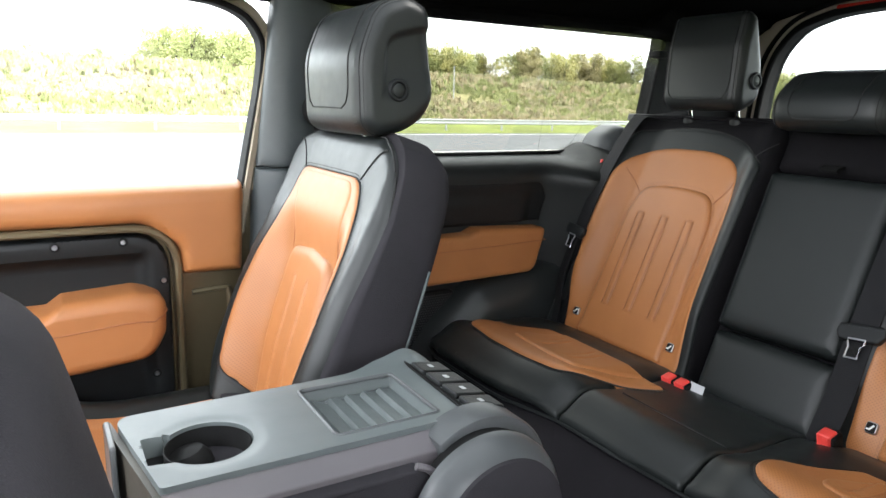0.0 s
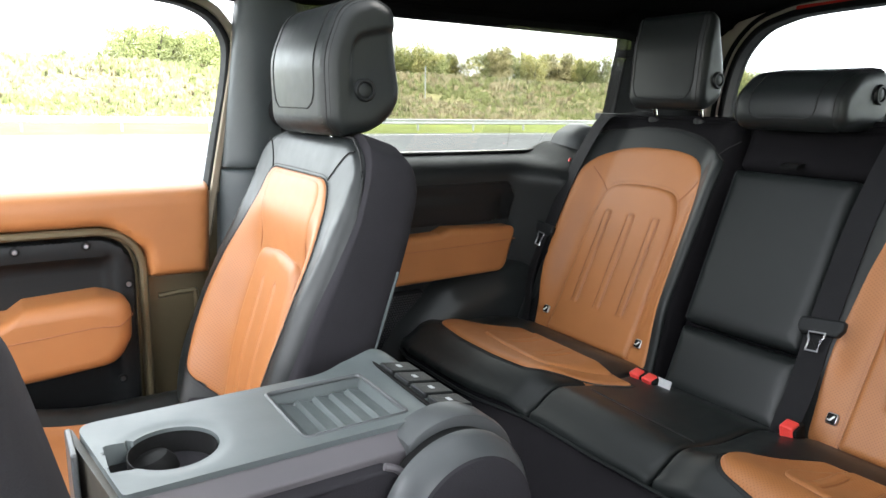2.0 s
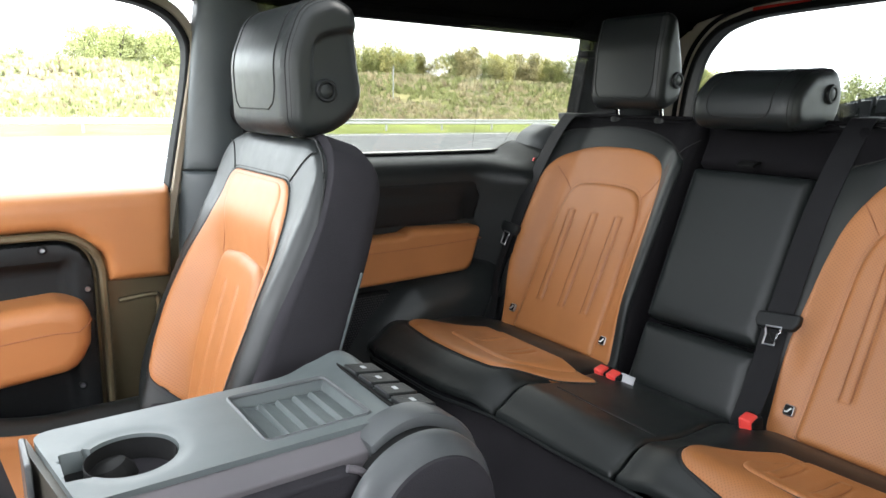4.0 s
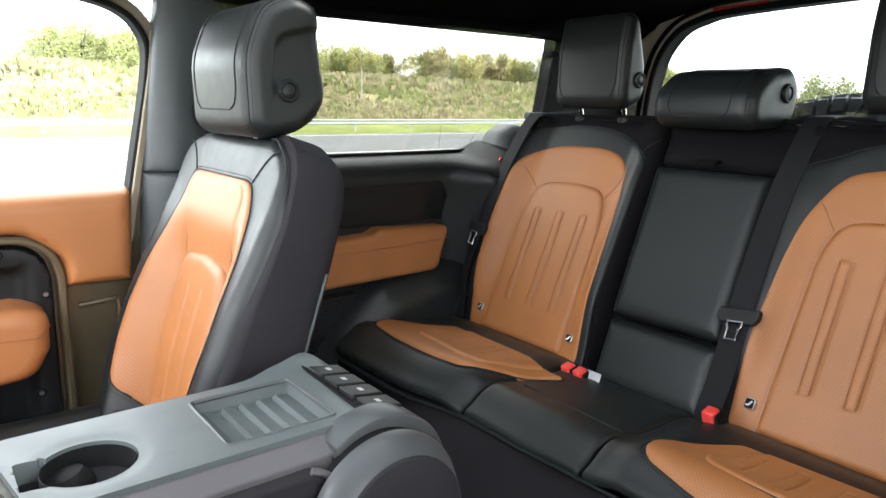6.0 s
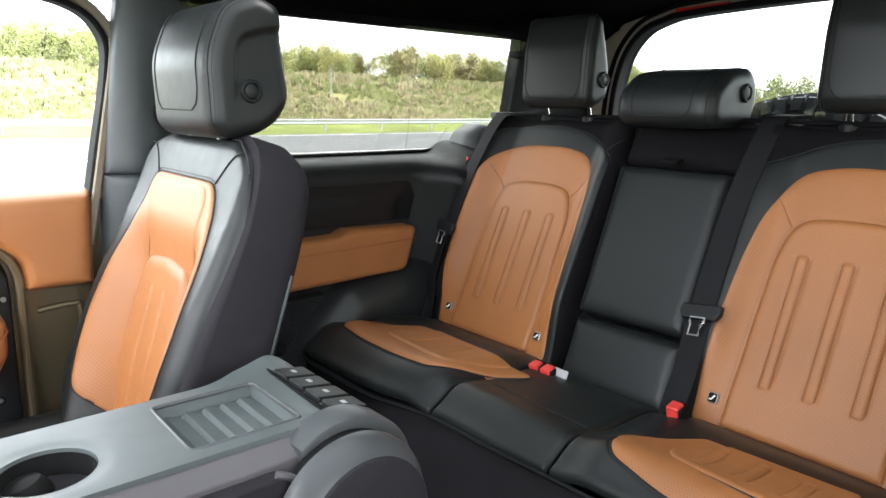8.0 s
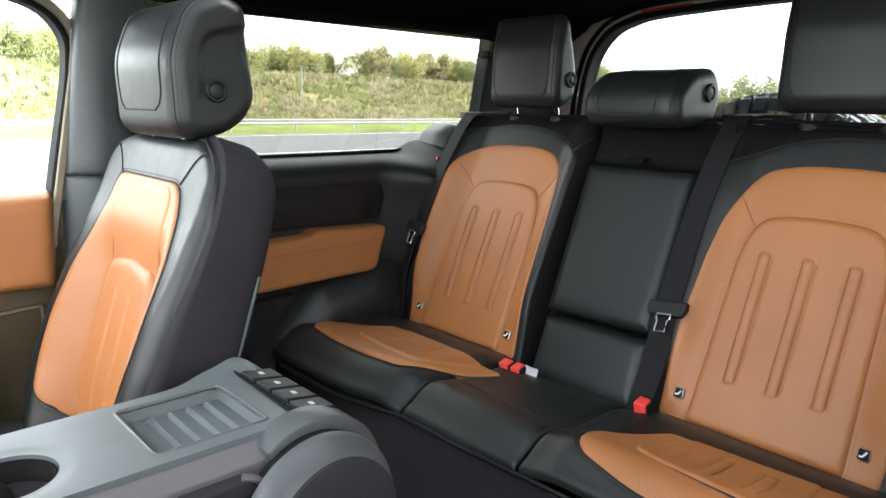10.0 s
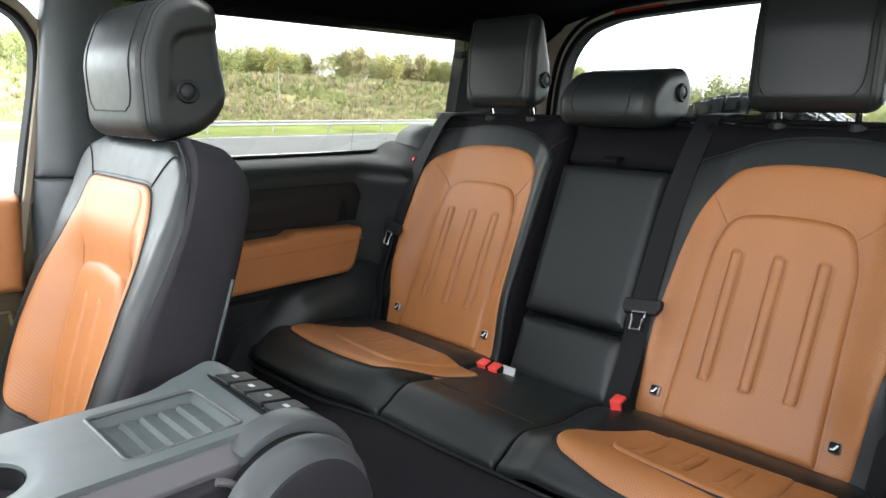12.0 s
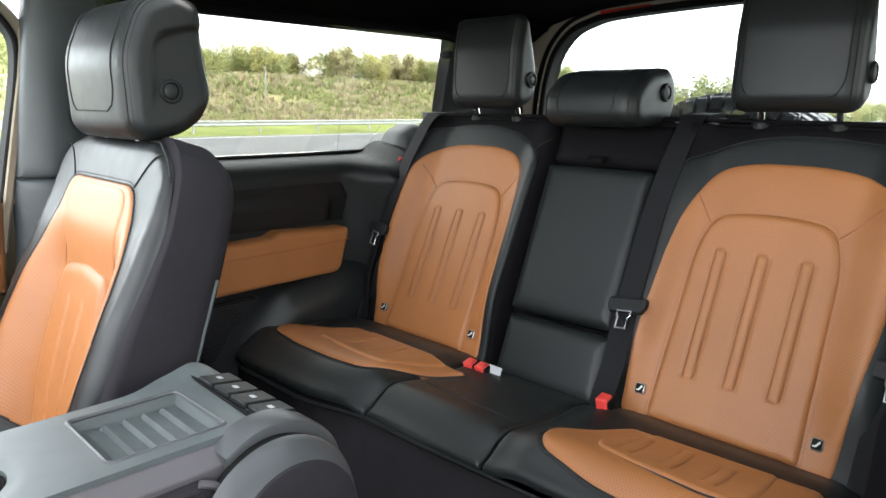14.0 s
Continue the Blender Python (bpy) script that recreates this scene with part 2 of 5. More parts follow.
def slab(corners, place, depth0, depth1, round0=0.0, round1=0.0, steps=5, dish=None):
    """An outline pulled through from depth0 to depth1, with edges rounded at either end. place(a, b, h) -> Vector."""
    o = resample(arc_outline([tuple(c) for c in corners], 8), 0.03)
    n = len(o)
    area = sum(o[i - 1].x * o[i].y - o[i].x * o[i - 1].y for i in range(n))
    if area < 0:
        o.reverse()
    nor = []
    for i in range(n):
        t = (o[(i + 1) % n] - o[i - 1]).normalized()
        nor.append(Vector((-t.y, t.x)))
    lo, hi = np.min(np.array(o), 0), np.max(np.array(o), 0)
    (mx, my), (hx, hy) = (lo + hi) / 2, (hi - lo) / 2
    sgn = 1 if depth1 > depth0 else -1
    if round0 > 0:
        seq = [(depth0 + sgn * round0 * (1 - math.cos(math.pi / 2 * k / steps)), round0 * (1 - math.sin(math.pi / 2 * k / steps))) for k in range(steps + 1)]
    else:
        seq = [(depth0, 0)]
    if round1 > 0:
        seq += [(depth1 - sgn * round1 * (1 - math.cos(math.pi / 2 * (1 - k / steps))), round1 * (1 - math.sin(math.pi / 2 * (1 - k / steps)))) for k in range(steps + 1)]
    else:
        seq += [(depth1, 0)]
    seq = [(seq[0][0], seq[0][1] + 0.0012)] + seq + [(seq[-1][0], seq[-1][1] + 0.0012)]
    if dish:
        seq += [(seq[-1][0] - 0.004, seq[-1][1] + 0.004), (dish[1], dish[0]), (dish[1], dish[0] + 0.002)]
    rings = []
    for h, ins in seq:
        if max(round0, round1) > 0.012:
            rings.append([place(mx + (p.x - mx) * (1 - ins / hx), my + (p.y - my) * (1 - ins / hy), h) for p in o])
        else:
            rings.append([place(p.x + q.x * ins, p.y + q.y * ins, h) for p, q in zip(o, nor)])
    return loft(rings)


def box(x0, x1, y0, y1, z0, z1, bev=0.0, seg=2):
    bm = bmesh.new()
    bmesh.ops.create_cube(bm, size=1, matrix=Matrix.Translation(((x0 + x1) / 2, (y0 + y1) / 2, (z0 + z1) / 2)) @ Matrix.Diagonal((abs(x1 - x0), abs(y1 - y0), abs(z1 - z0), 1)))
    if bev:
        bmesh.ops.bevel(bm, geom=bm.edges[:], offset=bev, segments=seg, affect="EDGES", profile=0.5)
    return bm


def tube(points, radius, sides=6, closed=False):
    """A round cord along points."""
    P = [Vector(p) for p in points]
    n = len(P)
    rings = []
    for i, p in enumerate(P):
        t = (P[(i + 1) % n] - P[i - 1]) if closed else (P[min(i + 1, n - 1)] - P[max(i - 1, 0)])
        t.normalize()
        ref = Vector((0, 0, 1)) if abs(t.z) < 0.9 else Vector((1, 0, 0))
        u = t.cross(ref).normalized()
        w = t.cross(u)
        rings.append([p + (u * math.cos(2 * math.pi * k / sides) + w * math.sin(2 * math.pi * k / sides)) * radius for k in range(sides)])
    if closed:
        rings.append(rings[0])
        bm = bmesh.new()
        vs = [[bm.verts.new(p) for p in r] for r in rings[:-1]]
        m = len(vs)
        for i in range(m):
            for k in range(sides):
                bm.faces.new((vs[i][k], vs[i][(k + 1) % sides], vs[(i + 1) % m][(k + 1) % sides], vs[(i + 1) % m][k]))
        return bm
    return loft(rings)


def disc(centre, axis, profile, sides=28):
    """A turned form: profile is rows of (radius, distance along axis)."""
    ax = Vector(axis).normalized()
    q = ax.to_track_quat("Z", "Y")
    bm = bmesh.new()
    rows = []
    for r, h in profile:
        rows.append([bm.verts.new(Vector(centre) + q @ Vector((r * math.cos(2 * math.pi * k / sides), r * math.sin(2 * math.pi * k / sides), h))) for k in range(sides)])
    for a, b in zip(rows, rows[1:]):
        for i in range(sides):
            bm.faces.new((a[i], a[(i + 1) % sides], b[(i + 1) % sides], b[i]))
    bm.faces.new(rows[0]), bm.faces.new(rows[-1])
    return bm


def smooth(a, b, x):
    s = max(0.0, min(1.0, (x - a) / (b - a)))
    return s * s * (3 - 2 * s)


def catmull(pts, per=8):
    P = [Vector(p) for p in pts]
    out = []
    for i in range(len(P) - 1):
        p0, p1, p2, p3 = P[max(i - 1, 0)], P[i], P[i + 1], P[min(i + 2, len(P) - 1)]
        for k in range(per):
            s = k / per
            out.append(0.5 * (2 * p1 + (p2 - p0) * s + (2 * p0 - 5 * p1 + 4 * p2 - p3) * s * s + (3 * p1 - p0 - 3 * p2 + p3) * s ** 3))
    out.append(P[-1])
    return out


def outline_seam(corners, place, height, radius, parent, inset=0.0, name="seam", material=None):
    """A cord along a panel's seam, dark to stand in for its shaded groove."""
    o = resample(arc_outline([tuple(c) for c in corners]), 0.012)
    return part(name, tube([place(p.x, p.y, height(p.x, p.y)) for p in o], radius, 5, True), material or M_STITCH_GROOVE, parent)


def stitches(points, parent, pitch=0.0062, length=0.0038, radius=0.0006, material=None):
    """A row of separate sewn stitches along points."""
    P = [Vector(p) for p in points]
    bm = bmesh.new()
    run, nxt = 0.0, 0.0
    for a, b in zip(P, P[1:]):
        seg = (b - a).length
        t = (b - a).normalized()
        u = t.orthogonal().normalized()
        w = t.cross(u)
        while nxt < run + seg:
            p = a + t * (nxt - run)
            r0 = [bm.verts.new(p + (u * math.cos(k * 1.5708) + w * math.sin(k * 1.5708)) * radius) for k in range(4)]
            r1 = [bm.verts.new(p + t * length + (u * math.cos(k * 1.5708) + w * math.sin(k * 1.5708)) * radius) for k in range(4)]
            for k in range(4):
                bm.faces.new((r0[k], r0[(k + 1) % 4], r1[(k + 1) % 4], r1[k]))
            nxt += pitch
        run += seg
    return tagged(part("stitching", bm, material or M_STITCH_GROOVE, parent), kind="stuff")


def outline_stitches(corners, place, height, parent, grow=1.0, material=None):
    o = resample(arc_outline([tuple(c) for c in corners]), 0.012)
    mx, my = sum(p.x for p in o) / len(o), sum(p.y for p in o) / len(o)
    pts = []
    for p in o:
        d = Vector((p.x - mx, p.y - my))
        q = Vector((mx, my)) + d * (1 + grow / d.length)
        pts.append(place(q.x, q.y, height(q.x, q.y)))
    return stitches(pts + pts[:1], parent, material=material)


def ribbon(points, across, width, thick):
    """A flat strap along points; across: direction of its width."""
    P = [Vector(p) for p in points]
    A = Vector(across).normalized()
    rings = []
    for i, p in enumerate(P):
        t = (P[min(i + 1, len(P) - 1)] - P[max(i - 1, 0)]).normalized()
        a = (A - t * A.dot(t)).normalized()
        nn = t.cross(a).normalized() * thick / 2
        w = a * width / 2
        rings.append([p - w - nn, p + w - nn, p + w + nn, p - w + nn])
    return loft(rings)


def band(path, o0, o1, place, h0, h1):
    """A moulding that follows an open path (a, b) between two offsets to its left, from height h0 to h1."""
    P = [Vector(p) for p in path]
    rings = []
    for i, p in enumerate(P):
        t = (P[min(i + 1, len(P) - 1)] - P[max(i - 1, 0)]).normalized()
        q = Vector((-t.y, t.x))
        a, b, e = p + q * o0, p + q * o1, min(0.004, abs(o1 - o0) * 0.3)
        a2, b2 = p + q * (o0 + e), p + q * (o1 - e)
        rings.append([place(*a, h0), place(*a, h1 - e), place(*a2, h1), place(*b2, h1), place(*b, h1 - e), place(*b, h0)])
    return loft(rings)


def side(y0):
    """Places on the right-hand body side: along the car, up, and inwards from y0."""
    return lambda a, b, h: Vector((a, y0 - h, b))


# ================= the setting =================
floor = part("floor", box(-2.0, 0.9, -0.80, 0.80, -0.06, 0.0), M_CARPET, None)
tagged(floor, "black carpeted car floor between the seats", "floor", kind="structure")


HALF = [(0.742, 1.160), (0.72, 1.158), (0.70, 1.160), (0.672, 1.172), (0.64, 1.192), (0.60, 1.222), (0.52, 1.262), (0.42, 1.283), (0.2, 1.295), (0.0, 1.298)]


def roof_section(xs, ring):
    rings = []
    for x in xs:
        dz = -0.02 * smooth(0.3, 0.8, x)
        rings.append([Vector((x, y, z + (dz if abs(y) < 0.6 else 0))) for y, z in ring])
    return rings


ROOF_X0, ROOF_X1 = -1.45, -0.30
full = HALF + [(-y, z) for y, z in reversed(HALF[:-1])] + [(-0.76, 1.30), (-0.6, 1.36), (0.0, 1.38), (0.6, 1.36), (0.76, 1.30)]
strip_r = HALF[:8] + [(0.42, 1.37), (0.6, 1.36), (0.76, 1.30)]
ceiling = part("ceiling", loft(roof_section((ROOF_X1, -0.1, 0.2, 0.5, 0.7, 0.80), full)), M_HEAD, None)
tagged(ceiling, "black fabric headliner curving down to the windows", "ceiling", kind="structure")
part("ceiling_front", loft(roof_section((-1.72, ROOF_X0), full)), M_HEAD, ceiling)
part("ceiling_side", loft(roof_section((ROOF_X0, -0.9, ROOF_X1), strip_r)), M_HEAD, ceiling)
part("ceiling_side", loft(roof_section((ROOF_X0, -0.9, ROOF_X1), [(-y, z) for y, z in strip_r])), M_HEAD, ceiling)
part("roof_glass", box(ROOF_X0, ROOF_X1, -0.42, 0.42, 1.345, 1.35), M_TINT_T, ceiling, "tinted glass roof panel").visible_shadow = False
trim = part("trim", slab([(0.30, 1.168, 0.01), (0.50, 1.150, 0.02), (0.80, 1.20, 0.02), (0.80, 1.30, 0.01), (0.42, 1.30, 0.03)], side(0.70), 0.0, 0.10, 0, 0.03), M_HEAD, None)
tagged(trim, "black plastic trim where roof meets rear pillar", "trim", kind="structure")
part("roof_rail", tube(catmull([(-1.7, 0.655, 1.172), (-0.6, 0.662, 1.176), (0.1, 0.66, 1.18), (0.42, 0.64, 1.185)]), 0.012, 8), M_HEAD, trim)

# outer walls that close the body
wall_f = part("wall_front", box(-2.1, -1.8, -0.80, 0.80, 0.0, 0.87, 0.05), M_PLA, None)
tagged(wall_f, "plain black dashboard wall below the windscreen", "wall", kind="structure")
wall_l = part("wall_left", box(-0.52, 0.9, -0.82, -0.68, -0.06, 0.85), M_PLA, None)
tagged(wall_l, "plain black inner wall behind the open door", "wall", kind="structure")
part("pillar", box(-0.72, -0.50, -0.82, -0.70, -0.06, 1.2, 0.02), M_PLA, wall_l)
part("rear_pillar", box(0.42, 0.9, -0.82, -0.68, 0.85, 1.3), M_PLA, wall_l)
# Unseen panel added across the open doorway to hold back low light.
part("door_panel", box(-2.0, -0.60, -0.86, -0.80, -0.06, 0.72, 0.02), M_PLA, wall_l, "unseen black panel added to block low light from the open doorway")
wall_r = part("wall_right", box(-2.0, 0.9, 0.80, 0.84, -0.06, 0.70), M_BRZ, None)
tagged(wall_r, "bronze painted outer body side", "wall", kind="structure")
part("front_pillar", box(-2.0, -1.72, 0.70, 0.84, 0.8, 1.3), M_PLA, wall_r)
part("rear_pillar", slab([(0.455, 1.165, 0), (0.392, 0.84, 0), (0.90, 0.84, 0), (0.90, 1.32, 0), (0.455, 1.32, 0)], side(0.745), 0.0, 0.04, 0, 0.01), M_RUB, wall_r)

# ---- passenger door ----
DY = 0.735
S = side(DY)
door = thing("door_1", "closed bronze painted car door with tan leather trim and clear window", "door", kind="structure")
part("door_skin", slab([(-1.9, 0.08, 0), (-0.735, 0.08, 0.05), (-0.668, 0.80, 0), (-1.9, 0.80, 0)], S, -0.06, 0.0, 0, 0.01), M_BRZ, door, "olive bronze painted metal door")
edge = [(-1.9, 1.152), (-1.3, 1.152), (-0.90, 1.152), (-0.79, 1.150), (-0.735, 1.142), (-0.695, 1.124), (-0.671, 1.095), (-0.663, 1.06), (-0.672, 0.99), (-0.691, 0.90), (-0.713, 0.79)]
edge = [tuple(p) for p in catmull([(*p, 0) for p in edge], 5)]
edge = [(p[0], p[1]) for p in edge]
part("window_seal", band(edge, -0.001, 0.010, S, -0.02, 0.022), M_RUB, door, "black rubber window seal")
part("window_frame", band(edge, 0.0102, 0.030, S, -0.05, 0.016), M_BRZL, door, "bronze painted window frame edge")
part("pane", box(-1.9, -0.66, DY + 0.02, DY + 0.024, 0.78, 1.16), M_CLEAR, door, "clear side glass").visible_shadow = False
# tan upper trim with the cut-out for the dark panel
part("upper_trim", pad([(-1.9, 0.728, 0), (-0.90, 0.728, 0.065), (-0.842, 0.68, 0.03), (-0.838, 0.622, 0.012), (-0.716, 0.620, 0.012), (-0.706, 0.806, 0.012), (-1.9, 0.800, 0.0)], S, None, 0.045, 0.022, 0.0, 0.014, relief=lambda a, b: -0.012 * smooth(0.775, 0.81, b)), M_TAN, door, "padded tan leather upper door trim")
# bronze rim and dark panel with recess
rim = arc_outline([(-1.9, 0.722, 0), (-0.848, 0.718, 0.085), (-0.852, 0.05, 0)], 10)
rim = [(p.x, p.y) for p in rim]
part("panel_rim", band(rim, -0.002, 0.012, S, 0.0, 0.038), M_BRZ, door, "bronze edging of the panel")
PANEL = [(-1.9, 0.716, 0), (-0.856, 0.712, 0.08), (-0.862, 0.05, 0), (-1.9, 0.05, 0)]


def panel_relief(a, b):
    d = min(-0.893 - a, 0.678 - b)
    return -0.022 * smooth(0.0, 0.02, d)


part("lower_panel", pad(PANEL, S, None, 0.030, 0.008, 0.0, 0.010, relief=panel_relief), M_PLA, door, "black moulded door panel with a recess")
for x, z in ((-1.053, 0.697), (-0.94, 0.698), (-0.872, 0.617), (-0.895, 0.428), (-1.165, 0.697)):
    c = (x, DY - 0.030, z)
    sc = part("screw", disc(c, (0, -1, 0), [(0.0085, -0.002), (0.0085, 0.001), (0.0078, 0.0016)], 20), M_RUB, door, "exposed round screw head")
    part("screw_head", disc(c, (0, -1, 0), [(0.0050, 0.0), (0.0050, 0.003), (0.0040, 0.0042), (0.0018, 0.0042), (0.0016, 0.0018)], 16), M_BADGE, sc, "bright metal screw")
ARM = [(-1.6, 0.585, 0.02), (-1.075, 0.588, 0.0), (-1.05, 0.606, 0.01), (-0.93, 0.613, 0.03), (-0.876, 0.60, 0.03), (-0.880, 0.53, 0.03), (-0.905, 0.482, 0.05), (-1.03, 0.470, 0.03), (-1.6, 0.455, 0.02)]
part("armrest", slab(ARM, side(0.73), 0.0, 0.10, 0, 0.028), M_TAN, door, "padded tan leather door armrest")
seam_pts = [(-1.6, 0.6295, 0.535), (-1.2, 0.6295, 0.545), (-1.05, 0.6295, 0.553), (-0.95, 0.6295, 0.561)]
for k in range(9):
    t = math.pi / 2 * k / 8
    ins = 0.028 * (1 - math.sin(t))
    seam_pts.append((-1.238 + (0.361 + 0.0005) * (1 - ins / 0.362), 0.6295 + 0.028 * (1 - math.cos(t)), 0.5345 + (0.572 - 0.5345) * (1 - ins / 0.079)))
seam_pts += [(-0.8765, 0.68, 0.573), (-0.8765, 0.70, 0.573)]
part("armrest_seam", tube(catmull(seam_pts, 3), 0.0012, 5), M_THREAD_CREASE, door, "stitched seam")
part("door_bin", slab([(-1.7, 0.06, 0.02), (-0.93, 0.06, 0.03), (-0.93, 0.36, 0.05), (-1.7, 0.36, 0.02)], side(0.72), 0.0, 0.09, 0, 0.02), M_PLA, door, "black door pocket")
# pressed shape in the painted metal
press = catmull([(-0.815, 0.578, 0), (-0.755, 0.582, 0), (-0.742, 0.573, 0), (-0.742, 0.50, 0), (-0.748, 0.445, 0), (-0.77, 0.39, 0), (-0.80, 0.33, 0), (-0.80, 0.2, 0)], 6)
part("pressing", tube([(p.x, DY - 0.001, p.y) for p in press], 0.006, 8), M_BRZ, door)

# ---- B-pillar ----
pillar = thing("trim_pillar", "grey black plastic pillar trim with a belt guide", "trim", kind="structure")
SP = side(0.735)


def pillar_base(a, b):
    return 0.055 * smooth(-0.72, -0.62, a + 0.04 * (1 - b)) - 0.03 * smooth(-0.60, -0.5, a)


part("upper_cover", pad([(-0.684, 0.833, 0.006), (-0.640, 1.185, 0.02), (-0.46, 1.185, 0.01), (-0.46, 0.833, 0.0)], SP, pillar_base, 0.012, 0.012, 0.03, 0.014), M_PIL, pillar)
part("lower_cover", pad([(-0.735, 0.10, 0.01), (-0.7, 0.55, 0.0), (-0.686, 0.8325, 0.004), (-0.46, 0.8325, 0.0), (-0.46, 0.10, 0.01)], SP, pillar_base, 0.012, 0.012, 0.03, 0.016), M_PIL, pillar)
part("belt_guide", disc((-0.565, 0.655, 0.95), (0, -1, 0), [(0.034, -0.01), (0.034, 0.012), (0.026, 0.018), (0.012, 0.018)], 24), M_RUB, pillar, "black belt guide ring")
part("belt_strap", ribbon(catmull([(-0.56, 0.645, 0.94), (-0.545, 0.635, 0.7), (-0.53, 0.63, 0.3), (-0.52, 0.63, 0.05)]), (1, 0, 0), 0.047, 0.0015), M_BELT, pillar, "black belt webbing")
part("body_edge", band([(-0.722, 0.70), (-0.702, 0.80), (-0.682, 0.90), (-0.658, 1.02), (-0.646, 1.10)][::-1], -0.006, 0.012, side(0.74), 0.0, 0.03), M_BRZL, pillar, "bronze body edge beside the pillar")

# ---- rear side window ----
win = thing("window_1", "fixed tinted rear side window in black rubber", "window", kind="structure")
part("pane", slab([(-0.60, 0.84, 0), (0.40, 0.84, 0.01), (0.462, 1.165, 0.02), (-0.60, 1.165, 0)], lambda a, b, h: Vector((a, 0.728 - h - 0.10 * (b - 0.85), b)), 0.0, 0.004), M_TINT, win, "dark tinted glass").visible_shadow = False
wf = [(0.448, 1.16), (0.440, 1.08), (0.424, 1.0), (0.404, 0.90), (0.392, 0.846)]
part("window_frame", band(wf, -0.002, 0.05, side(0.73), -0.01, 0.032), M_RUB, win, "black rear window frame")
part("window_seal", tube([(-0.6, 0.722, 0.850), (-0.2, 0.722, 0.850), (0.30, 0.722, 0.850)], 0.0035, 6), M_RUB, win, "black rubber seal")
part("antenna_wire", tube([(0.085, 0.716, 1.10), (0.066, 0.72, 0.97), (0.052, 0.723, 0.852)], 0.0005, 4), M_STITCH_GROOVE, win, "thin antenna wire in the glass")
part("antenna_wire", tube([(0.34, 0.708, 1.09), (0.24, 0.713, 0.98), (0.155, 0.718, 0.873), (0.21, 0.719, 0.872)], 0.0005, 4), M_STITCH_GROOVE, win, "thin antenna wire in the glass")
part("catch", box(0.405, 0.44, 0.665, 0.70, 1.105, 1.125, 0.006), M_RUB, win, "small black catch")

# ---- left rear window and rear end ----
winl = thing("window_2", "fixed tinted rear side window opposite", "window", kind="structure")
part("pane", box(-0.52, 0.44, -0.735, -0.731, 0.84, 1.2), M_TINT, winl).visible_shadow = False

tail = thing("window_3", "tailgate window with rounded corners and pale bronze surround", "window", kind="structure")
TP = lambda a, b, h: Vector((0.80 - h, a, b))
half_t = [(0.622, 0.70), (0.616, 0.90), (0.612, 0.98), (0.600, 1.06), (0.574, 1.135), (0.523, 1.192), (0.46, 1.217), (0.39, 1.230), (0.2, 1.239), (0.0, 1.243)]
half_t = [(y * 1.018, z) for y, z in half_t]
ring_t = half_t + [(-y, z) for y, z in reversed(half_t[:-1])]
ring_t = [(p.x, p.y) for p in catmull([(*p, 0) for p in ring_t], 5)][::-1]
part("window_seal", band(ring_t, -0.003, 0.016, TP, -0.05, 0.006), M_RUB, tail, "black rubber seal")
part("inner_frame", band(ring_t, 0.0162, 0.028, TP, -0.05, 0.0), M_BEIGE, tail, "pale bronze painted inner frame")
part("outer_seal", band(ring_t, 0.0282, 0.036, TP, -0.05, 0.012), M_RUB, tail, "black door seal")
part("surround", band(ring_t, 0.0362, 0.11, TP, -0.05, 0.004), M_BEIGE, tail, "pale bronze body surround")
part("outer_trim", band(ring_t, 0.1102, 0.30, TP, -0.05, 0.03), M_PLA, tail)
part("pane", box(0.83, 0.834, -0.66, 0.66, 0.68, 1.27), M_TINT_R, tail, "lightly tinted rear glass").visible_shadow = False
part("stop_lamp", slab([(0.27, 1.246, 0.004), (0.43, 1.240, 0.004), (0.43, 1.251, 0.004), (0.27, 1.257, 0.004)], TP, -0.01, 0.004, 0, 0.002), M_REDL, tail, "red stop lamp lens")
for z in (1.10, 1.14, 1.18):
    part("heater_wire", tube([(0.826, -0.55, z), (0.826, 0.0, z + 0.006), (0.826, 0.5, z)], 0.0006, 4), M_LBL, tail, "thin heating wire")
wall_b = part("wall_back", box(0.80, 0.86, -0.8, 0.8, -0.06, 0.70), M_PLA, None)
tagged(wall_b, "plain black lower tailgate behind the bench", "wall", kind="structure")

# ---- quarter trim beside the bench ----
quarter = thing("trim_quarter_panel", "black moulded side trim with tan armrest and speaker grille", "trim", kind="structure")


def quarter_skin():
    prof = [(0.735, 0.849), (0.722, 0.8475), (0.69, 0.845), (0.662, 0.840), (0.642, 0.830), (0.630, 0.814), (0.627, 0.795), (0.632, 0.775), (0.640, 0.74), (0.645, 0.70), (0.650, 0.62), (0.658, 0.55), (0.665, 0.40), (0.67, 0.2), (0.67, 0.0)]
    bm = bmesh.new()
    rows = []
    xs = [-0.60 + 0.03 * i for i in range(18)] + [-0.06 + 0.012 * i for i in range(26)] + [0.26, 0.36, 0.5, 0.8]
    for x in xs:
        k = smooth(-0.015, 0.14, x)
        row = []
        for y, z in prof:
            inward = 0.105 * k * smooth(0.852, 0.80, z)
            lift = 0.03 * smooth(0.10, 0.2, x) * smooth(0.80, 0.845, z)
            row.append(bm.verts.new((x, y - inward, z + lift)))
        rows.append(row)
    for a, b in zip(rows, rows[1:]):
        for i in range(len(prof) - 1):
            bm.faces.new((a[i], a[i + 1], b[i + 1], b[i]))
    bmesh.ops.solidify(bm, geom=bm.faces[:], thickness=-0.004)
    return bm


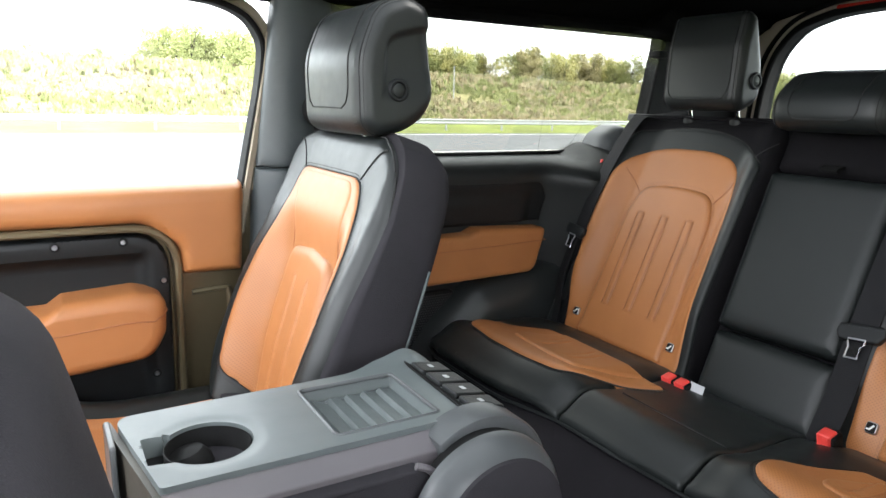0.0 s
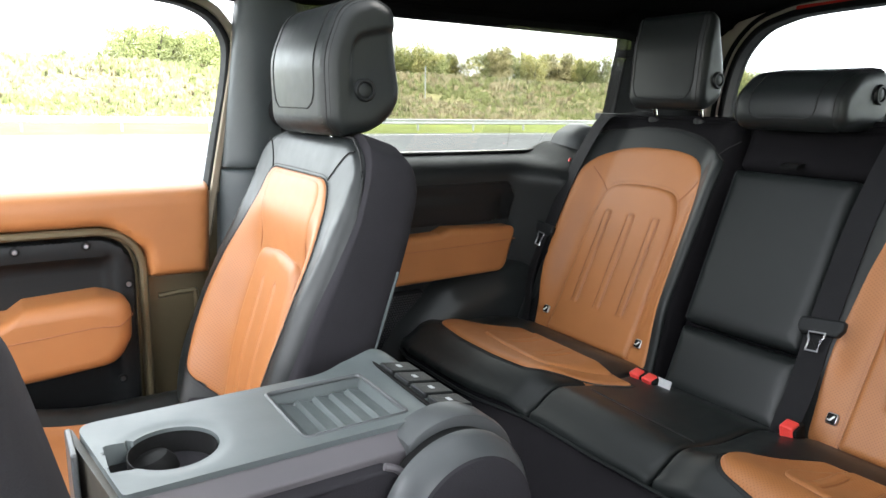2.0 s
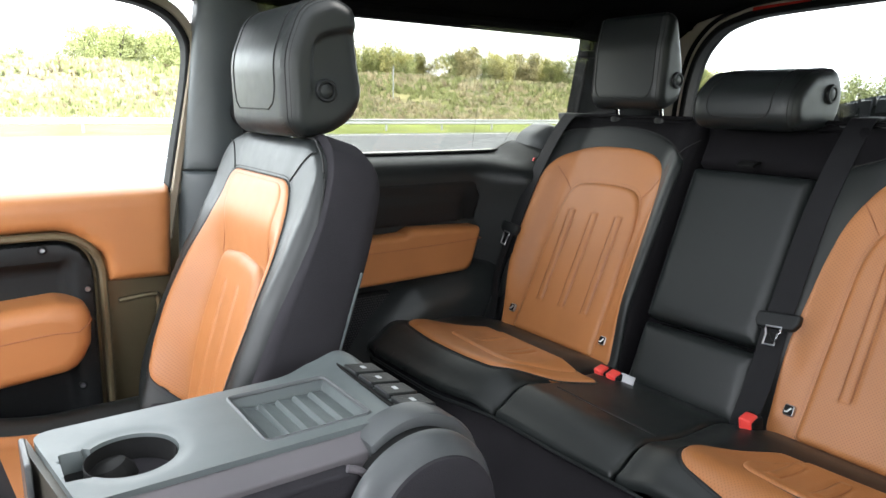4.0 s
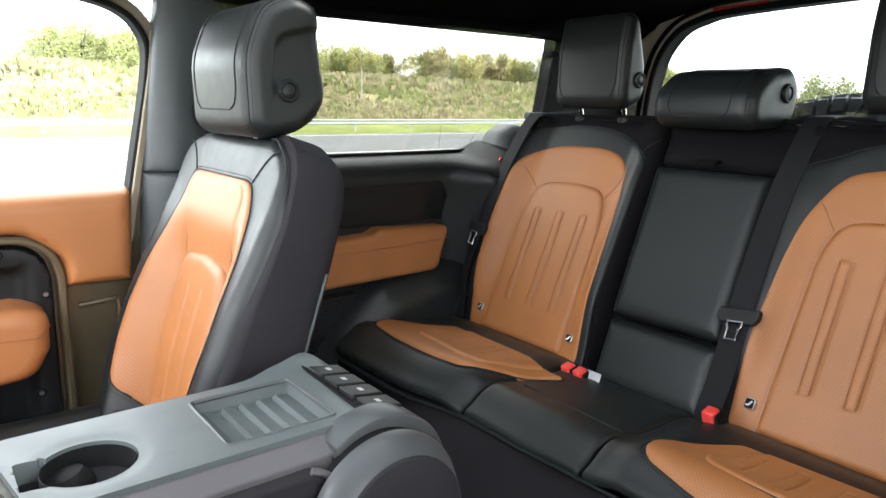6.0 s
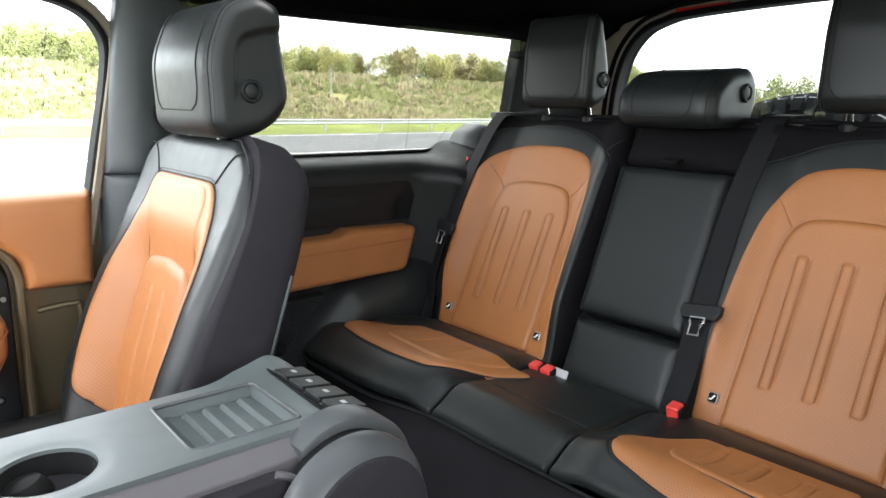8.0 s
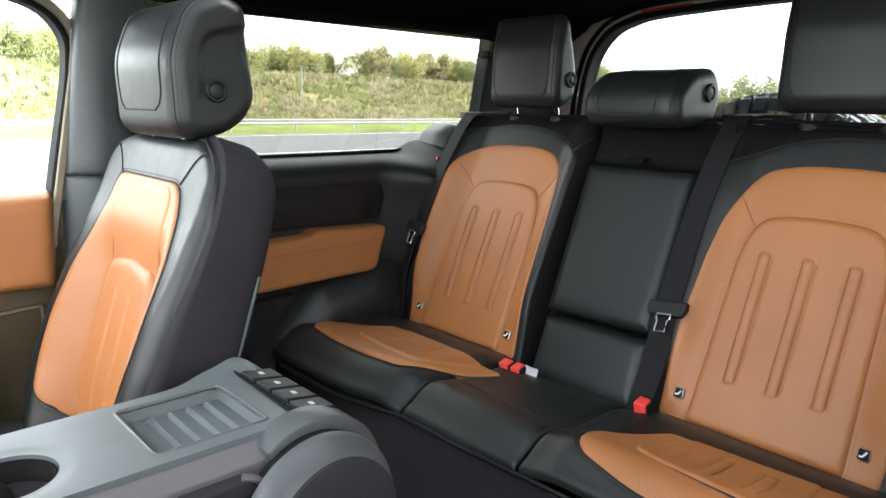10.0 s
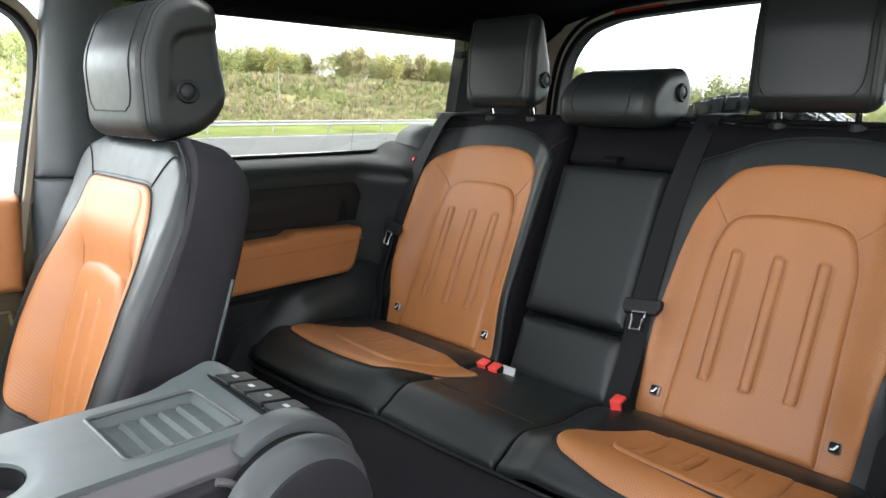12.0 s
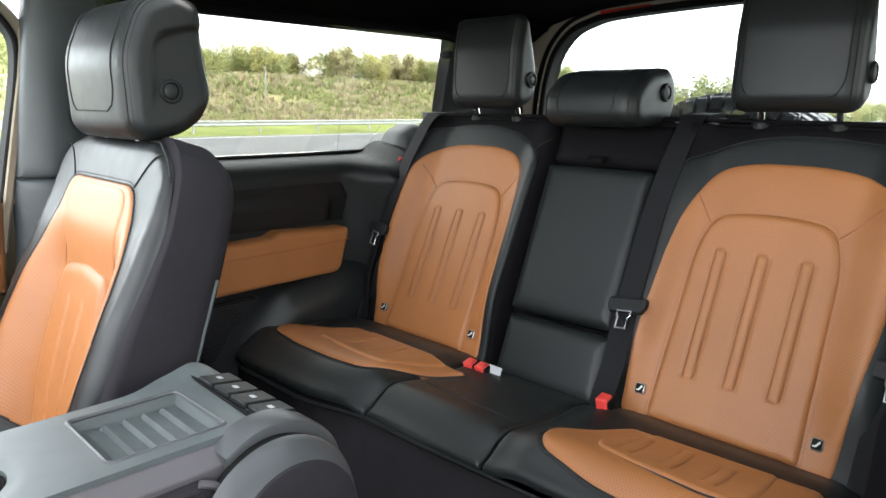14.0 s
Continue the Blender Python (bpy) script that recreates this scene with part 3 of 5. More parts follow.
part("skin", quarter_skin(), M_QTR, quarter)
INS = [(-0.60, 0.692, 0), (-0.60, 0.788, 0), (-0.012, 0.788, 0.03), (0.012, 0.75, 0.02), (0.000, 0.692, 0.0)]
inset_h = lambda a, b: float(np.interp(b, [0.69, 0.70, 0.74, 0.775, 0.79], [-0.004, -0.003, 0.003, 0.0105, 0.0135]))
part("inset_panel", pad(INS, side(0.638), inset_h, 0.003, 0.004, 0.0, 0.012, relief=lambda a, b: 0.010 * smooth(0.758, 0.742, b) * smooth(-0.03, -0.06, a)), M_PLA, quarter, "dark inset panel with a rounded end")
outline_seam(INS, side(0.638), lambda a, b: inset_h(a, b) + 0.002, 0.0016, quarter)
AR = [(-0.60, 0.560, 0.01), (-0.035, 0.571, 0.03), (-0.004, 0.68, 0.012), (-0.20, 0.688, 0.01), (-0.226, 0.676, 0.004), (-0.60, 0.668, 0.004)]
armr = part("armrest", slab(AR, side(0.655), 0.0, 0.06, 0, 0.016, 6), M_TAN, quarter, "tan leather side armrest with a notch")
part("armrest_seam", tube(catmull([(-0.6, 0.594, 0.640), (-0.2, 0.594, 0.645), (-0.03, 0.5945, 0.650), (-0.012, 0.598, 0.651), (-0.006, 0.62, 0.652)]), 0.0011, 5), M_THREAD_CREASE, armr, "stitched seam")
ARCH = [(-0.47, 0.0, 0), (-0.41, 0.33, 0.06), (-0.315, 0.462, 0.1), (-0.205, 0.560, 0.1), (-0.05, 0.592, 0.1), (0.12, 0.59, 0.05), (0.30, 0.50, 0.05), (0.5, 0.0, 0)]
part("wheel_arch", pad(ARCH, side(0.668), None, 0.090, 0.085, 0.0, 0.012), M_QTR, quarter, "black moulded wheel arch cover")
GR = [(-0.40, 0.385, 0.01), (-0.385, 0.538, 0.01), (-0.235, 0.540, 0.03), (-0.222, 0.505, 0.03), (-0.32, 0.41, 0.03)]
gr = part("speaker_grille", pad(GR, side(0.664), lambda a, b: 0.0, 0.012, 0.006, 0.0, 0.012), M_PLA, quarter, "black speaker grille with fine holes")
bm_h = bmesh.new()
for i in range(26):
    for j in range(24):
        x, z = -0.385 + i * 0.0066 + (j % 2) * 0.0033, 0.405 + j * 0.0058
        if z < 0.42 + (x + 0.33) * 1.0 or x > -0.236 or z > 0.532 or x < -0.376:
            continue
        vs = [bm_h.verts.new((x + 0.0021 * math.cos(k * math.pi / 3), 0.6515, z + 0.0021 * math.sin(k * math.pi / 3))) for k in range(6)]
        bm_h.faces.new(vs)
        vt = [bm_h.verts.new((x + 0.0026 * math.cos(k * math.pi / 3), 0.6505, z + 0.0026 * math.sin(k * math.pi / 3))) for k in range(6)]
        for k in range(6):
            bm_h.faces.new((vs[k], vs[(k + 1) % 6], vt[(k + 1) % 6], vt[k]))
part("grille_holes", bm_h, M_GREYD, gr, "fine raised mesh of the grille")
# light shell over the belt outlet and its red tag
outl = part("belt_outlet", slab([(0.175, 0.835, 0.03), (0.20, 0.900, 0.05), (0.26, 0.928, 0.05), (0.36, 0.90, 0.05), (0.36, 0.80, 0.01), (0.18, 0.79, 0.02)], side(0.71), 0.0, 0.09, 0, 0.05, 7), M_GREYM, quarter, "pale grey moulded belt outlet cover")
part("tag", slab([(0.143, 0.824, 0), (0.149, 0.824, 0), (0.155, 0.843, 0), (0.149, 0.843, 0)], side(0.592), 0.0, 0.004), M_RED, quarter, "small red tag")

part("window_seal", tube([(-0.60, 0.7195, 0.8505), (-0.1, 0.7195, 0.8505), (0.12, 0.7195, 0.853), (0.40, 0.7195, 0.872)], 0.0042, 8), M_RUB, quarter, "black rubber window seal")


# ================= seats =================
def headrest(parent, c, prof, half, rnd, knob, crown=0.004, lip=None, face_half=0.062, face_low=0.62):
    """A padded headrest: a side outline (x, z) swept across the seat, with rolled sides, a crowned front, side buttons and sewn seams.
    lip: a curve (x, z) behind and under which the side panels lie back."""
    corners = [(x, z, r * 2.4) for x, z, r in prof]
    o = resample(arc_outline(corners, 10), 0.008)
    if sum(o[i - 1].x * o[i].y - o[i].x * o[i - 1].y for i in range(len(o))) < 0:
        o.reverse()
    n = len(o)
    inward = []
    for i in range(n):
        t = (o[(i + 1) % n] - o[i - 1]).normalized()
        inward.append(Vector((-t.y, t.x)))
    lo, hi = np.min(np.array(o), 0), np.max(np.array(o), 0)
    mx, my, hx, hy = (lo[0] + hi[0]) / 2, (lo[1] + hi[1]) / 2, (hi[0] - lo[0]) / 2, (hi[1] - lo[1]) / 2

    def warp(x, y, z):
        """The front bulges in the middle."""
        return Vector((x + crown * (y / half) ** 2 * max(0.0, (mx + hx * 0.3 - x) / hx), c + y, z))

    def surf(k, y, out=0.0):
        d = max(0.0, (abs(y) - (half - rnd)) / rnd)
        ins = rnd * (1 - math.sqrt(max(0.0, 1 - min(d, 1) ** 2))) - out
        p = o[k] + inward[k] * ins
        return warp(p.x, y, p.y)

    def dent(a, b):
        """How far the side panel lies back behind the wrapped front."""
        if not lip:
            return 0.0
        ins, dist = inside_and_dist(np.array([(a, b)]), lip)
        s = dist[0] if ins[0] else -dist[0]
        return -0.0075 * smooth(-0.004, 0.006, s) * smooth(0.955, 1.03, b)

    w_in = half - rnd
    bm = bmesh.new()
    ys = [w_in * (k / 8 - 1) for k in range(17)]
    rows = [[bm.verts.new(surf(k, y)) for k in range(n)] for y in ys]
    for a, b in zip(rows, rows[1:]):
        for i in range(n):
            bm.faces.new((a[i], a[(i + 1) % n], b[(i + 1) % n], b[i]))
    me = bpy.data.meshes.new("side")
    for sgn in (-1, 1):
        sb = pad(corners, lambda a, b, h: warp(a, sgn * (w_in + h), b), None, rnd, rnd, 0.0, 0.0042 if lip else 0.006, relief=lambda a, b: dent(a, b))
        sb.to_mesh(me)
        sb.free()
        bm.from_mesh(me)
    bpy.data.meshes.remove(me)
    bmesh.ops.remove_doubles(bm, verts=bm.verts[:], dist=0.0016)
    hr = part("headrest", bm, M_BLK, parent, "black leather headrest with side buttons")
    front = [k for k in range(n) if o[k].x < mx + hx * 0.8 and not (o[k].y < my - hy * 0.80 and o[k].x > mx - hx * 0.6)]
    start = max(range(len(front)), key=lambda k: (o[front[k]] - o[front[k - 1]]).length)
    front = front[start:] + front[:start]
    for sgn in (-1, 1):
        part("seam", tube([surf(k, sgn * (half - rnd * 0.55), 0.0002) for k in front], 0.0010, 5), M_STITCH_GROOVE, hr)
        stitches([surf(k, sgn * (half - rnd * 0.30), 0.0003) for k in front], hr, 0.0052, 0.0032, 0.0005)
    face = [k for k in front if o[k].x < mx + hx * 0.2 and o[k].y > my - hy * face_low]
    face.sort(key=lambda k: o[k].y - (0.5 * (o[k].x - lo[0]) if o[k].y < my else -0.5 * (o[k].x - lo[0])))

    def wid(k):
        f = (o[k].y - o[face[0]].y) / (2 * hy)
        return face_half * (0.72 + 0.28 * math.sqrt(max(0.0, 1 - (1 - min(f / 0.2, 1)) ** 2)))
    w0 = wid(face[0])
    loop = [surf(k, -wid(k), 0.0003) for k in reversed(face)] + [surf(face[0], w0 * (q / 5 - 1), 0.0003) for q in range(1, 10)] + [surf(k, wid(k), 0.0003) for k in face]
    part("seam", tube(loop, 0.0012, 5), M_STITCH_GROOVE, hr)
    for sgn in (-1, 1):
        kc = warp(knob[0], sgn * (half + dent(*knob) - 0.001), knob[1])
        kb = part("button", disc(kc, (0, sgn, 0), [(0.0175, -0.010), (0.0175, 0.004), (0.0155, 0.0065), (0.0125, 0.0065), (0.0115, 0.003), (0.0112, 0.0028)], 28), M_PLA, hr, "round black release button")
        part("button_cap", disc(kc, (0, sgn, 0), [(0.0108, 0.0), (0.0106, 0.0042), (0.009, 0.0052)], 24), M_BLK, kb)
    return hr


def seat_plane(origin, slope):
    """Places on a reclined backrest: across, real height on the plane, and out of the face."""
    d = Vector((slope, 0, 1)).normalized()
    n = Vector((-d.z, 0, d.x))
    o = Vector(origin)

    def place(a, b, h):
        return o + Vector((0, a, 0)) + d * ((b - o.z) / d.z) + n * h
    return place


def rib_relief(c, xs, z0, z1, amp=0.005, w=0.0105):
    def f(a, b):
        out = 0.0
        for x in xs:
            u = abs(a - (c + x))
            end = smooth(z0 - 0.003, z0 + 0.003, b) * (1 - smooth(z1 - 0.003, z1 + 0.003, b))
            out += amp * end * smooth(w + 0.003, w - 0.003, u)
            out -= 0.0018 * end * math.exp(-((u - w * 1.3) / (w * 0.35)) ** 2)
        return out
    return f


def rib_creases(parent, place, height, c, xs, z0, z1, w=0.0115):
    for x in xs:
        loop = arc_outline([(c + x - w, z0, 0.004), (c + x + w, z0, 0.004), (c + x + w, z1, 0.004), (c + x - w, z1, 0.004)], 4)
        loop = resample(loop, 0.012)
        # Darker cord drawn as the shade in the crease round each rib.
        part("rib_seam", tube([place(p.x, p.y, height(p.x, p.y)) for p in loop], 0.0007, 5, True), M_THREAD_CREASE, parent)


def bolster(c, w0, w1, w2, amp):
    def f(a, b):
        u = abs(a - c)
        return amp * (smooth(w0, w1, u) - smooth(w1, w2, u))
    return f


def dots_on(parent, place, h, spots):
    for a, b in spots:
        p = place(a, b, h)
        n = (place(a, b, h + 1) - p)
        bdg = part("anchor_badge", slab([(-0.0085, -0.0085, 0.005), (0.0085, -0.0085, 0.005), (0.0085, 0.0085, 0.005), (-0.0085, 0.0085, 0.005)], lambda q, r, k, a=a, b=b: place(a + q, b + r, h + k), -0.004, 0.004, 0, 0.002, 3), M_BADGE, parent, "small metal child seat anchor badge")
        part("badge_symbol", slab([(-0.007, -0.007, 0.003), (0.007, -0.007, 0.003), (0.007, 0.007, 0.003), (-0.007, 0.007, 0.003)], lambda q, r, k, a=a, b=b: place(a + q, b + r, h + 0.004 + k), -0.001, 0.0006), M_RUB, bdg)
        part("badge_symbol", tube([place(a - 0.004, b + 0.004, h + 0.0052), place(a + 0.001, b - 0.003, h + 0.0052), place(a + 0.005, b - 0.003, h + 0.0052)], 0.0016, 5), M_WHT, bdg)


BP0 = seat_plane((0, 0, 0.5), 0.46)
BP = lambda a, b, h: BP0(a, b, h - 0.027)
bench = thing("rear_bench", "black and tan leather rear bench with reclined split backrest", "car seat", at=(-0.1, 0, 0))


def local(ob):
    """Keep the part where it was built although its thing stands elsewhere."""
    ob.matrix_parent_inverse = Matrix.Translation(ob.parent.location).inverted()
    return ob


def back_cushion(c, flip):
    """One outer backrest of the bench: black frame, tan border, tan ribbed middle, seams and badges."""
    bl0 = bolster(c, 0.118, 0.178, 0.242, 0.034)
    bl = lambda a, b: bl0(a, b) * smooth(0.44, 0.60, b) * (1 - 0.45 * smooth(0.80, 0.93, b))
    inner_edge, outer_edge = (-1 if c > 0 else 1), (1 if c > 0 else -1)
    y_in, y_out = c + inner_edge * 0.191, c + outer_edge * 0.245
    frame_pad = pad([(y_in, 0.43, 0.02), (y_out, 0.43, 0.02), (y_out, 0.90, 0.06), (c + outer_edge * 0.19, 0.953, 0.05), (y_in, 0.953, 0.02)], BP, bl, 0.02, 0.03, 0.09, 0.012)
    part("backrest", frame_pad, M_BLK_MATT, bench, "black textile backrest frame")
    w = lambda s: c + s
    lea = ((-0.186, 0.436, 0.02), (-0.186, 0.862, 0.03), (-0.132, 0.900, 0.03), (-0.085, 0.922, 0.05), (-0.02, 0.934, 0.4), (0.06, 0.934, 0.4), (0.148, 0.922, 0.05), (0.192, 0.893, 0.03), (0.215, 0.83, 0.4), (0.235, 0.70, 0.4), (0.236, 0.436, 0.02))
    part("backrest_leather", pad([(w(outer_edge * q), z, r) for q, z, r in lea], BP, lambda a, b: bl(a, b) + 0.0165, 0.0055, 0.007, 0.004, 0.010), M_BLK, bench, "black leather facing of the backrest")
    o = outer_edge
    edge_in = ((-0.05, 0.888, 0.4), (-0.118, 0.872, 0.4), (-0.150, 0.80, 0.4), (-0.160, 0.72, 0.4), (-0.168, 0.60, 0.4), (-0.172, 0.452, 0.02))
    edge_out = ((0.168, 0.452, 0.02), (0.178, 0.56, 0.4), (0.194, 0.68, 0.4), (0.190, 0.80, 0.4), (0.142, 0.874, 0.4), (0.06, 0.888, 0.4))
    border = [(w(o * q), z, r) for q, z, r in edge_in + edge_out]
    part("backrest_border", pad(border, BP, lambda a, b: bl(a, b) + 0.016, 0.009, 0.010, 0.006, 0.012), M_TAN_PERF if c < 0 else M_TAN, bench, "tan perforated leather border")
    mid = [(w(-0.122), 0.462, 0.01), (w(0.122), 0.462, 0.01), (w(0.118), 0.62, 0.0), (w(0.115), 0.74, 0.4), (w(0.095), 0.796, 0.4), (w(0.04), 0.805, 0.4), (w(-0.04), 0.805, 0.4), (w(-0.095), 0.796, 0.4), (w(-0.115), 0.74, 0.4), (w(-0.118), 0.62, 0.0)]
    part("backrest_panel", pad(mid, BP, lambda a, b: bl(a, b) + 0.019, 0.012, 0.011, 0.004, 0.0034, relief=rib_relief(c, (-0.068, 0.0, 0.068), 0.536, 0.738, 0.0026, 0.0078)), M_TAN_PERF if c < 0 else M_TAN, bench, "tan leather middle with three raised ribs")
    rib_creases(bench, BP, lambda a, b: bl(a, b) + 0.0318, c, (-0.068, 0.0, 0.068), 0.536, 0.738, 0.0086)
    outline_seam(mid, BP, lambda a, b: bl(a, b) + 0.0235, 0.0016, bench)
    outline_seam(border, BP, lambda a, b: bl(a, b) + 0.0195, 0.0016, bench)
    outline_stitches(border, BP, lambda a, b: bl(a, b) + 0.0205, bench, 0.005)
    outline_stitches(mid, BP, lambda a, b: bl(a, b) + 0.0253, bench, 0.0045, M_THREAD_CREASE)
    # radial seams between border and frame corners
    for s in (-1, 1):
        reach = 0.052 if s == outer_edge else 0.034
        pts = [BP(c + s * (0.100 + reach * k / 6), 0.780 + 0.045 * k / 6, bl(c + s * (0.100 + reach * k / 6), 0.780 + 0.045 * k / 6) + 0.0254) for k in range(7)]
        part("seam", tube(pts, 0.0010, 5), M_THREAD_CREASE, bench)
        pts = [BP(c + s * (0.150 + 0.05 * k / 6), 0.862 + 0.045 * k / 6, bl(c + s * (0.150 + 0.05 * k / 6), 0.862 + 0.045 * k / 6) + 0.0200) for k in range(7)]
        part("seam", tube(pts, 0.001, 5), M_STITCH_GROOVE, bench)
    arch = [(w(outer_edge * q), z) for q, z in ((-0.184, 0.864), (-0.132, 0.899), (-0.085, 0.919), (-0.02, 0.930), (0.06, 0.930), (0.148, 0.918), (0.190, 0.889), (0.212, 0.835))]
    pts = [BP(p.x, p.y, bl(p.x, p.y) + 0.0205) for p in catmull([(*p, 0) for p in arch], 6)]
    part("seam", tube(pts, 0.0013, 5), M_STITCH_GROOVE, bench)
    stitches([BP(c + (q.y - c) * 0.975, 0.5 + (q.z - 0.5) * 0.990, bl(q.y, q.z) + 0.0222) for q in pts], bench)
    dots_on(bench, BP, 0.029, [(c - 0.14, 0.5), (c + 0.14, 0.5)])
    for s in (-0.1, 0.12):
        part("anchor_slot", box(-0.028, -0.02, c + s - 0.018, c + s + 0.018, 0.433, 0.442, 0.002), M_CHR, bench, "metal anchor bar in the gap")


for c in (0.336, -0.336):
    back_cushion(c, c < 0)

part("backrest_body", slab([(-0.58, 0.42, 0.02), (0.58, 0.42, 0.02), (0.58, 0.945, 0.04), (-0.58, 0.945, 0.04)], BP, -0.10, -0.02, 0.02, 0.0), M_BLK_MATT, bench, "black textile back of the bench")
part("flap_seam", tube([BP(0.141 - 0.013 * (0.858 - z) / 0.285, z, 0.012) for z in (0.858, 0.80, 0.72, 0.65, 0.575)], 0.0016, 5), M_STITCH_GROOVE, bench)
part("armrest_flap", pad([(-0.108, 0.573, 0.012), (0.129, 0.570, 0.012), (0.142, 0.862, 0.012), (-0.105, 0.862, 0.012)], BP, lambda a, b: 0.004, 0.022, 0.022, 0.04, 0.012), M_BLK, bench, "black leather fold-down centre armrest")
part("lower_pad", pad([(-0.125, 0.44, 0.012), (0.122, 0.44, 0.012), (0.128, 0.565, 0.012), (-0.118, 0.568, 0.012)], BP, lambda a, b: 0.0, 0.028, 0.025, 0.04, 0.012), M_BLK, bench, "black leather pad under the armrest")
part("top_pad", pad([(-0.125, 0.867, 0.01), (0.140, 0.867, 0.01), (0.140, 0.95, 0.015), (-0.125, 0.95, 0.015)], BP, lambda a, b: -0.004, 0.022, 0.02, 0.06, 0.012), M_BLK_MATT, bench, "black textile pad above the armrest")
part("pull_strap", ribbon([BP(0.022, 0.879, 0.016), BP(0.022, 0.874, 0.026), BP(0.022, 0.868, 0.034), BP(0.022, 0.863, 0.036)], (0, 1, 0), 0.034, 0.006), M_RUB, bench, "black pull loop")

# cushions: across the car, along the car, height
CP = lambda a, b, h: Vector((b, a, h))


def cushion_z(a, b):
    side_lift = 0.012 * smooth(0.13, 0.19, abs(a)) - 0.02 * smooth(0.50, 0.60, abs(a))
    return 0.462 + side_lift + 0.02 * smooth(-0.16, -0.30, b) - 0.03 * smooth(-0.10, 0.02, b)


def front_x(a):
    """How far forward the bench reaches: the far place stands proud of the others, and the outer corners are rounded."""
    return -0.338 - 0.036 * smooth(0.11, 0.30, a) - 0.05 * min(a, 0.0) + 0.05 * smooth(0.48, 0.60, abs(a)) ** 2


def front_round(a, b):
    return -0.036 * smooth(0.085, 0.0, b - front_x(a)) ** 1.5


for name, y0, y1 in (("cushion", 0.141, 0.60), ("middle_cushion", -0.117, 0.137), ("cushion", -0.60, -0.121)):
    front = [(y0 + (y1 - y0) * k / 8, front_x(y0 + (y1 - y0) * k / 8), 0.01) for k in range(9)]
    part(name, pad(front + [(y1, 0.02, 0.01), (y0, 0.02, 0.01)], CP, lambda a, b: cushion_z(a, b) + front_round(a, b) + 0.004, 0.008, 0.010, 0.006, 0.011), M_BLK, bench, "black leather seat cushion")
PLAN = [(-0.592 + 1.184 * k / 24, front_x(-0.592 + 1.184 * k / 24) + 0.006, 0.01) for k in range(25)]
part("front_skirt", slab(PLAN + [(0.592, -0.02, 0.01), (-0.592, -0.02, 0.01)], CP, 0.0, 0.444, 0, 0.006), M_FAB, bench, "charcoal textile front of the bench")
part("piping", tube([(p[1] - 0.0065, p[0], 0.4445) for p in PLAN], 0.0032, 6), M_BLK, bench, "stitched piping along the front edge")
part("seam", tube([CP(y, -0.222 + 0.004 * math.sin(y * 9), cushion_z(y, -0.222) + 0.0118) for y in [-0.112 + 0.02 * i for i in range(12)]], 0.0017, 5), M_STITCH_GROOVE, bench)
for c in (0.336, -0.336):
    s = 1 if c > 0 else -1
    w = lambda q: c + q
    if s > 0:
        out = [(w(-0.248), -0.126, 0.01), (w(0.085), -0.122, 0.02), (w(0.186), -0.232, 0.035), (w(0.165), -0.292, 0.05), (w(0.06), -0.306, 0.4), (w(-0.06), -0.306, 0.4), (w(-0.145), -0.290, 0.06), (w(-0.190), -0.205, 0.4)]
    else:
        out = [(w(-0.185), -0.112, 0.012), (w(0.085), -0.124, 0.02), (w(0.165), -0.225, 0.04), (w(0.150), -0.282, 0.04), (w(0.05), -0.300, 0.4), (w(-0.05), -0.302, 0.4), (w(-0.158), -0.280, 0.06), (w(-0.190), -0.20, 0.4)]
    part("cushion_border", pad(out, CP, lambda a, b: cushion_z(a, b) + front_round(a, b) + 0.010, 0.008, 0.010, 0.006, 0.012), M_TAN_PERF_FLAT if c < 0 else M_TAN, bench, "tan leather cushion border")
    if s > 0:
        inn = [(w(-0.200), -0.130, 0.01), (w(0.03), -0.124, 0.01), (w(0.082), -0.205, 0.03), (w(0.066), -0.245, 0.03), (w(-0.02), -0.256, 0.05), (w(-0.10), -0.260, 0.05), (w(-0.142), -0.254, 0.03)]
    else:
        inn = [(w(-0.130), -0.118, 0.01), (w(0.045), -0.126, 0.01), (w(0.096), -0.205, 0.03), (w(0.080), -0.238, 0.03), (w(0.02), -0.248, 0.05), (w(-0.08), -0.256, 0.05), (w(-0.130), -0.245, 0.04)]
    SPREAD = (-0.075, -0.015, 0.045) if s < 0 else (-0.09, 0.0)
    part("cushion_panel", pad(inn, CP, lambda a, b: cushion_z(a, b) + 0.013, 0.009, 0.010, 0.004, 0.0036, relief=rib_relief(c, SPREAD, -0.225, -0.150, 0.0022 if s < 0 else 0.0010, 0.008)), M_TAN_PERF_FLAT if c < 0 else M_TAN, bench, "tan leather ribbed cushion middle")
    if s < 0:
        rib_creases(bench, CP, lambda a, b: cushion_z(a, b) + 0.0216, c, SPREAD, -0.225, -0.150, 0.009)
    outline_stitches(out, CP, lambda a, b: cushion_z(a, b) + front_round(a, b) + 0.0125, bench, 0.005)
    outline_seam(inn, CP, lambda a, b: cushion_z(a, b) + 0.0165, 0.0015, bench)
    outline_seam(out, CP, lambda a, b: cushion_z(a, b) + front_round(a, b) + 0.0125, 0.0015, bench)

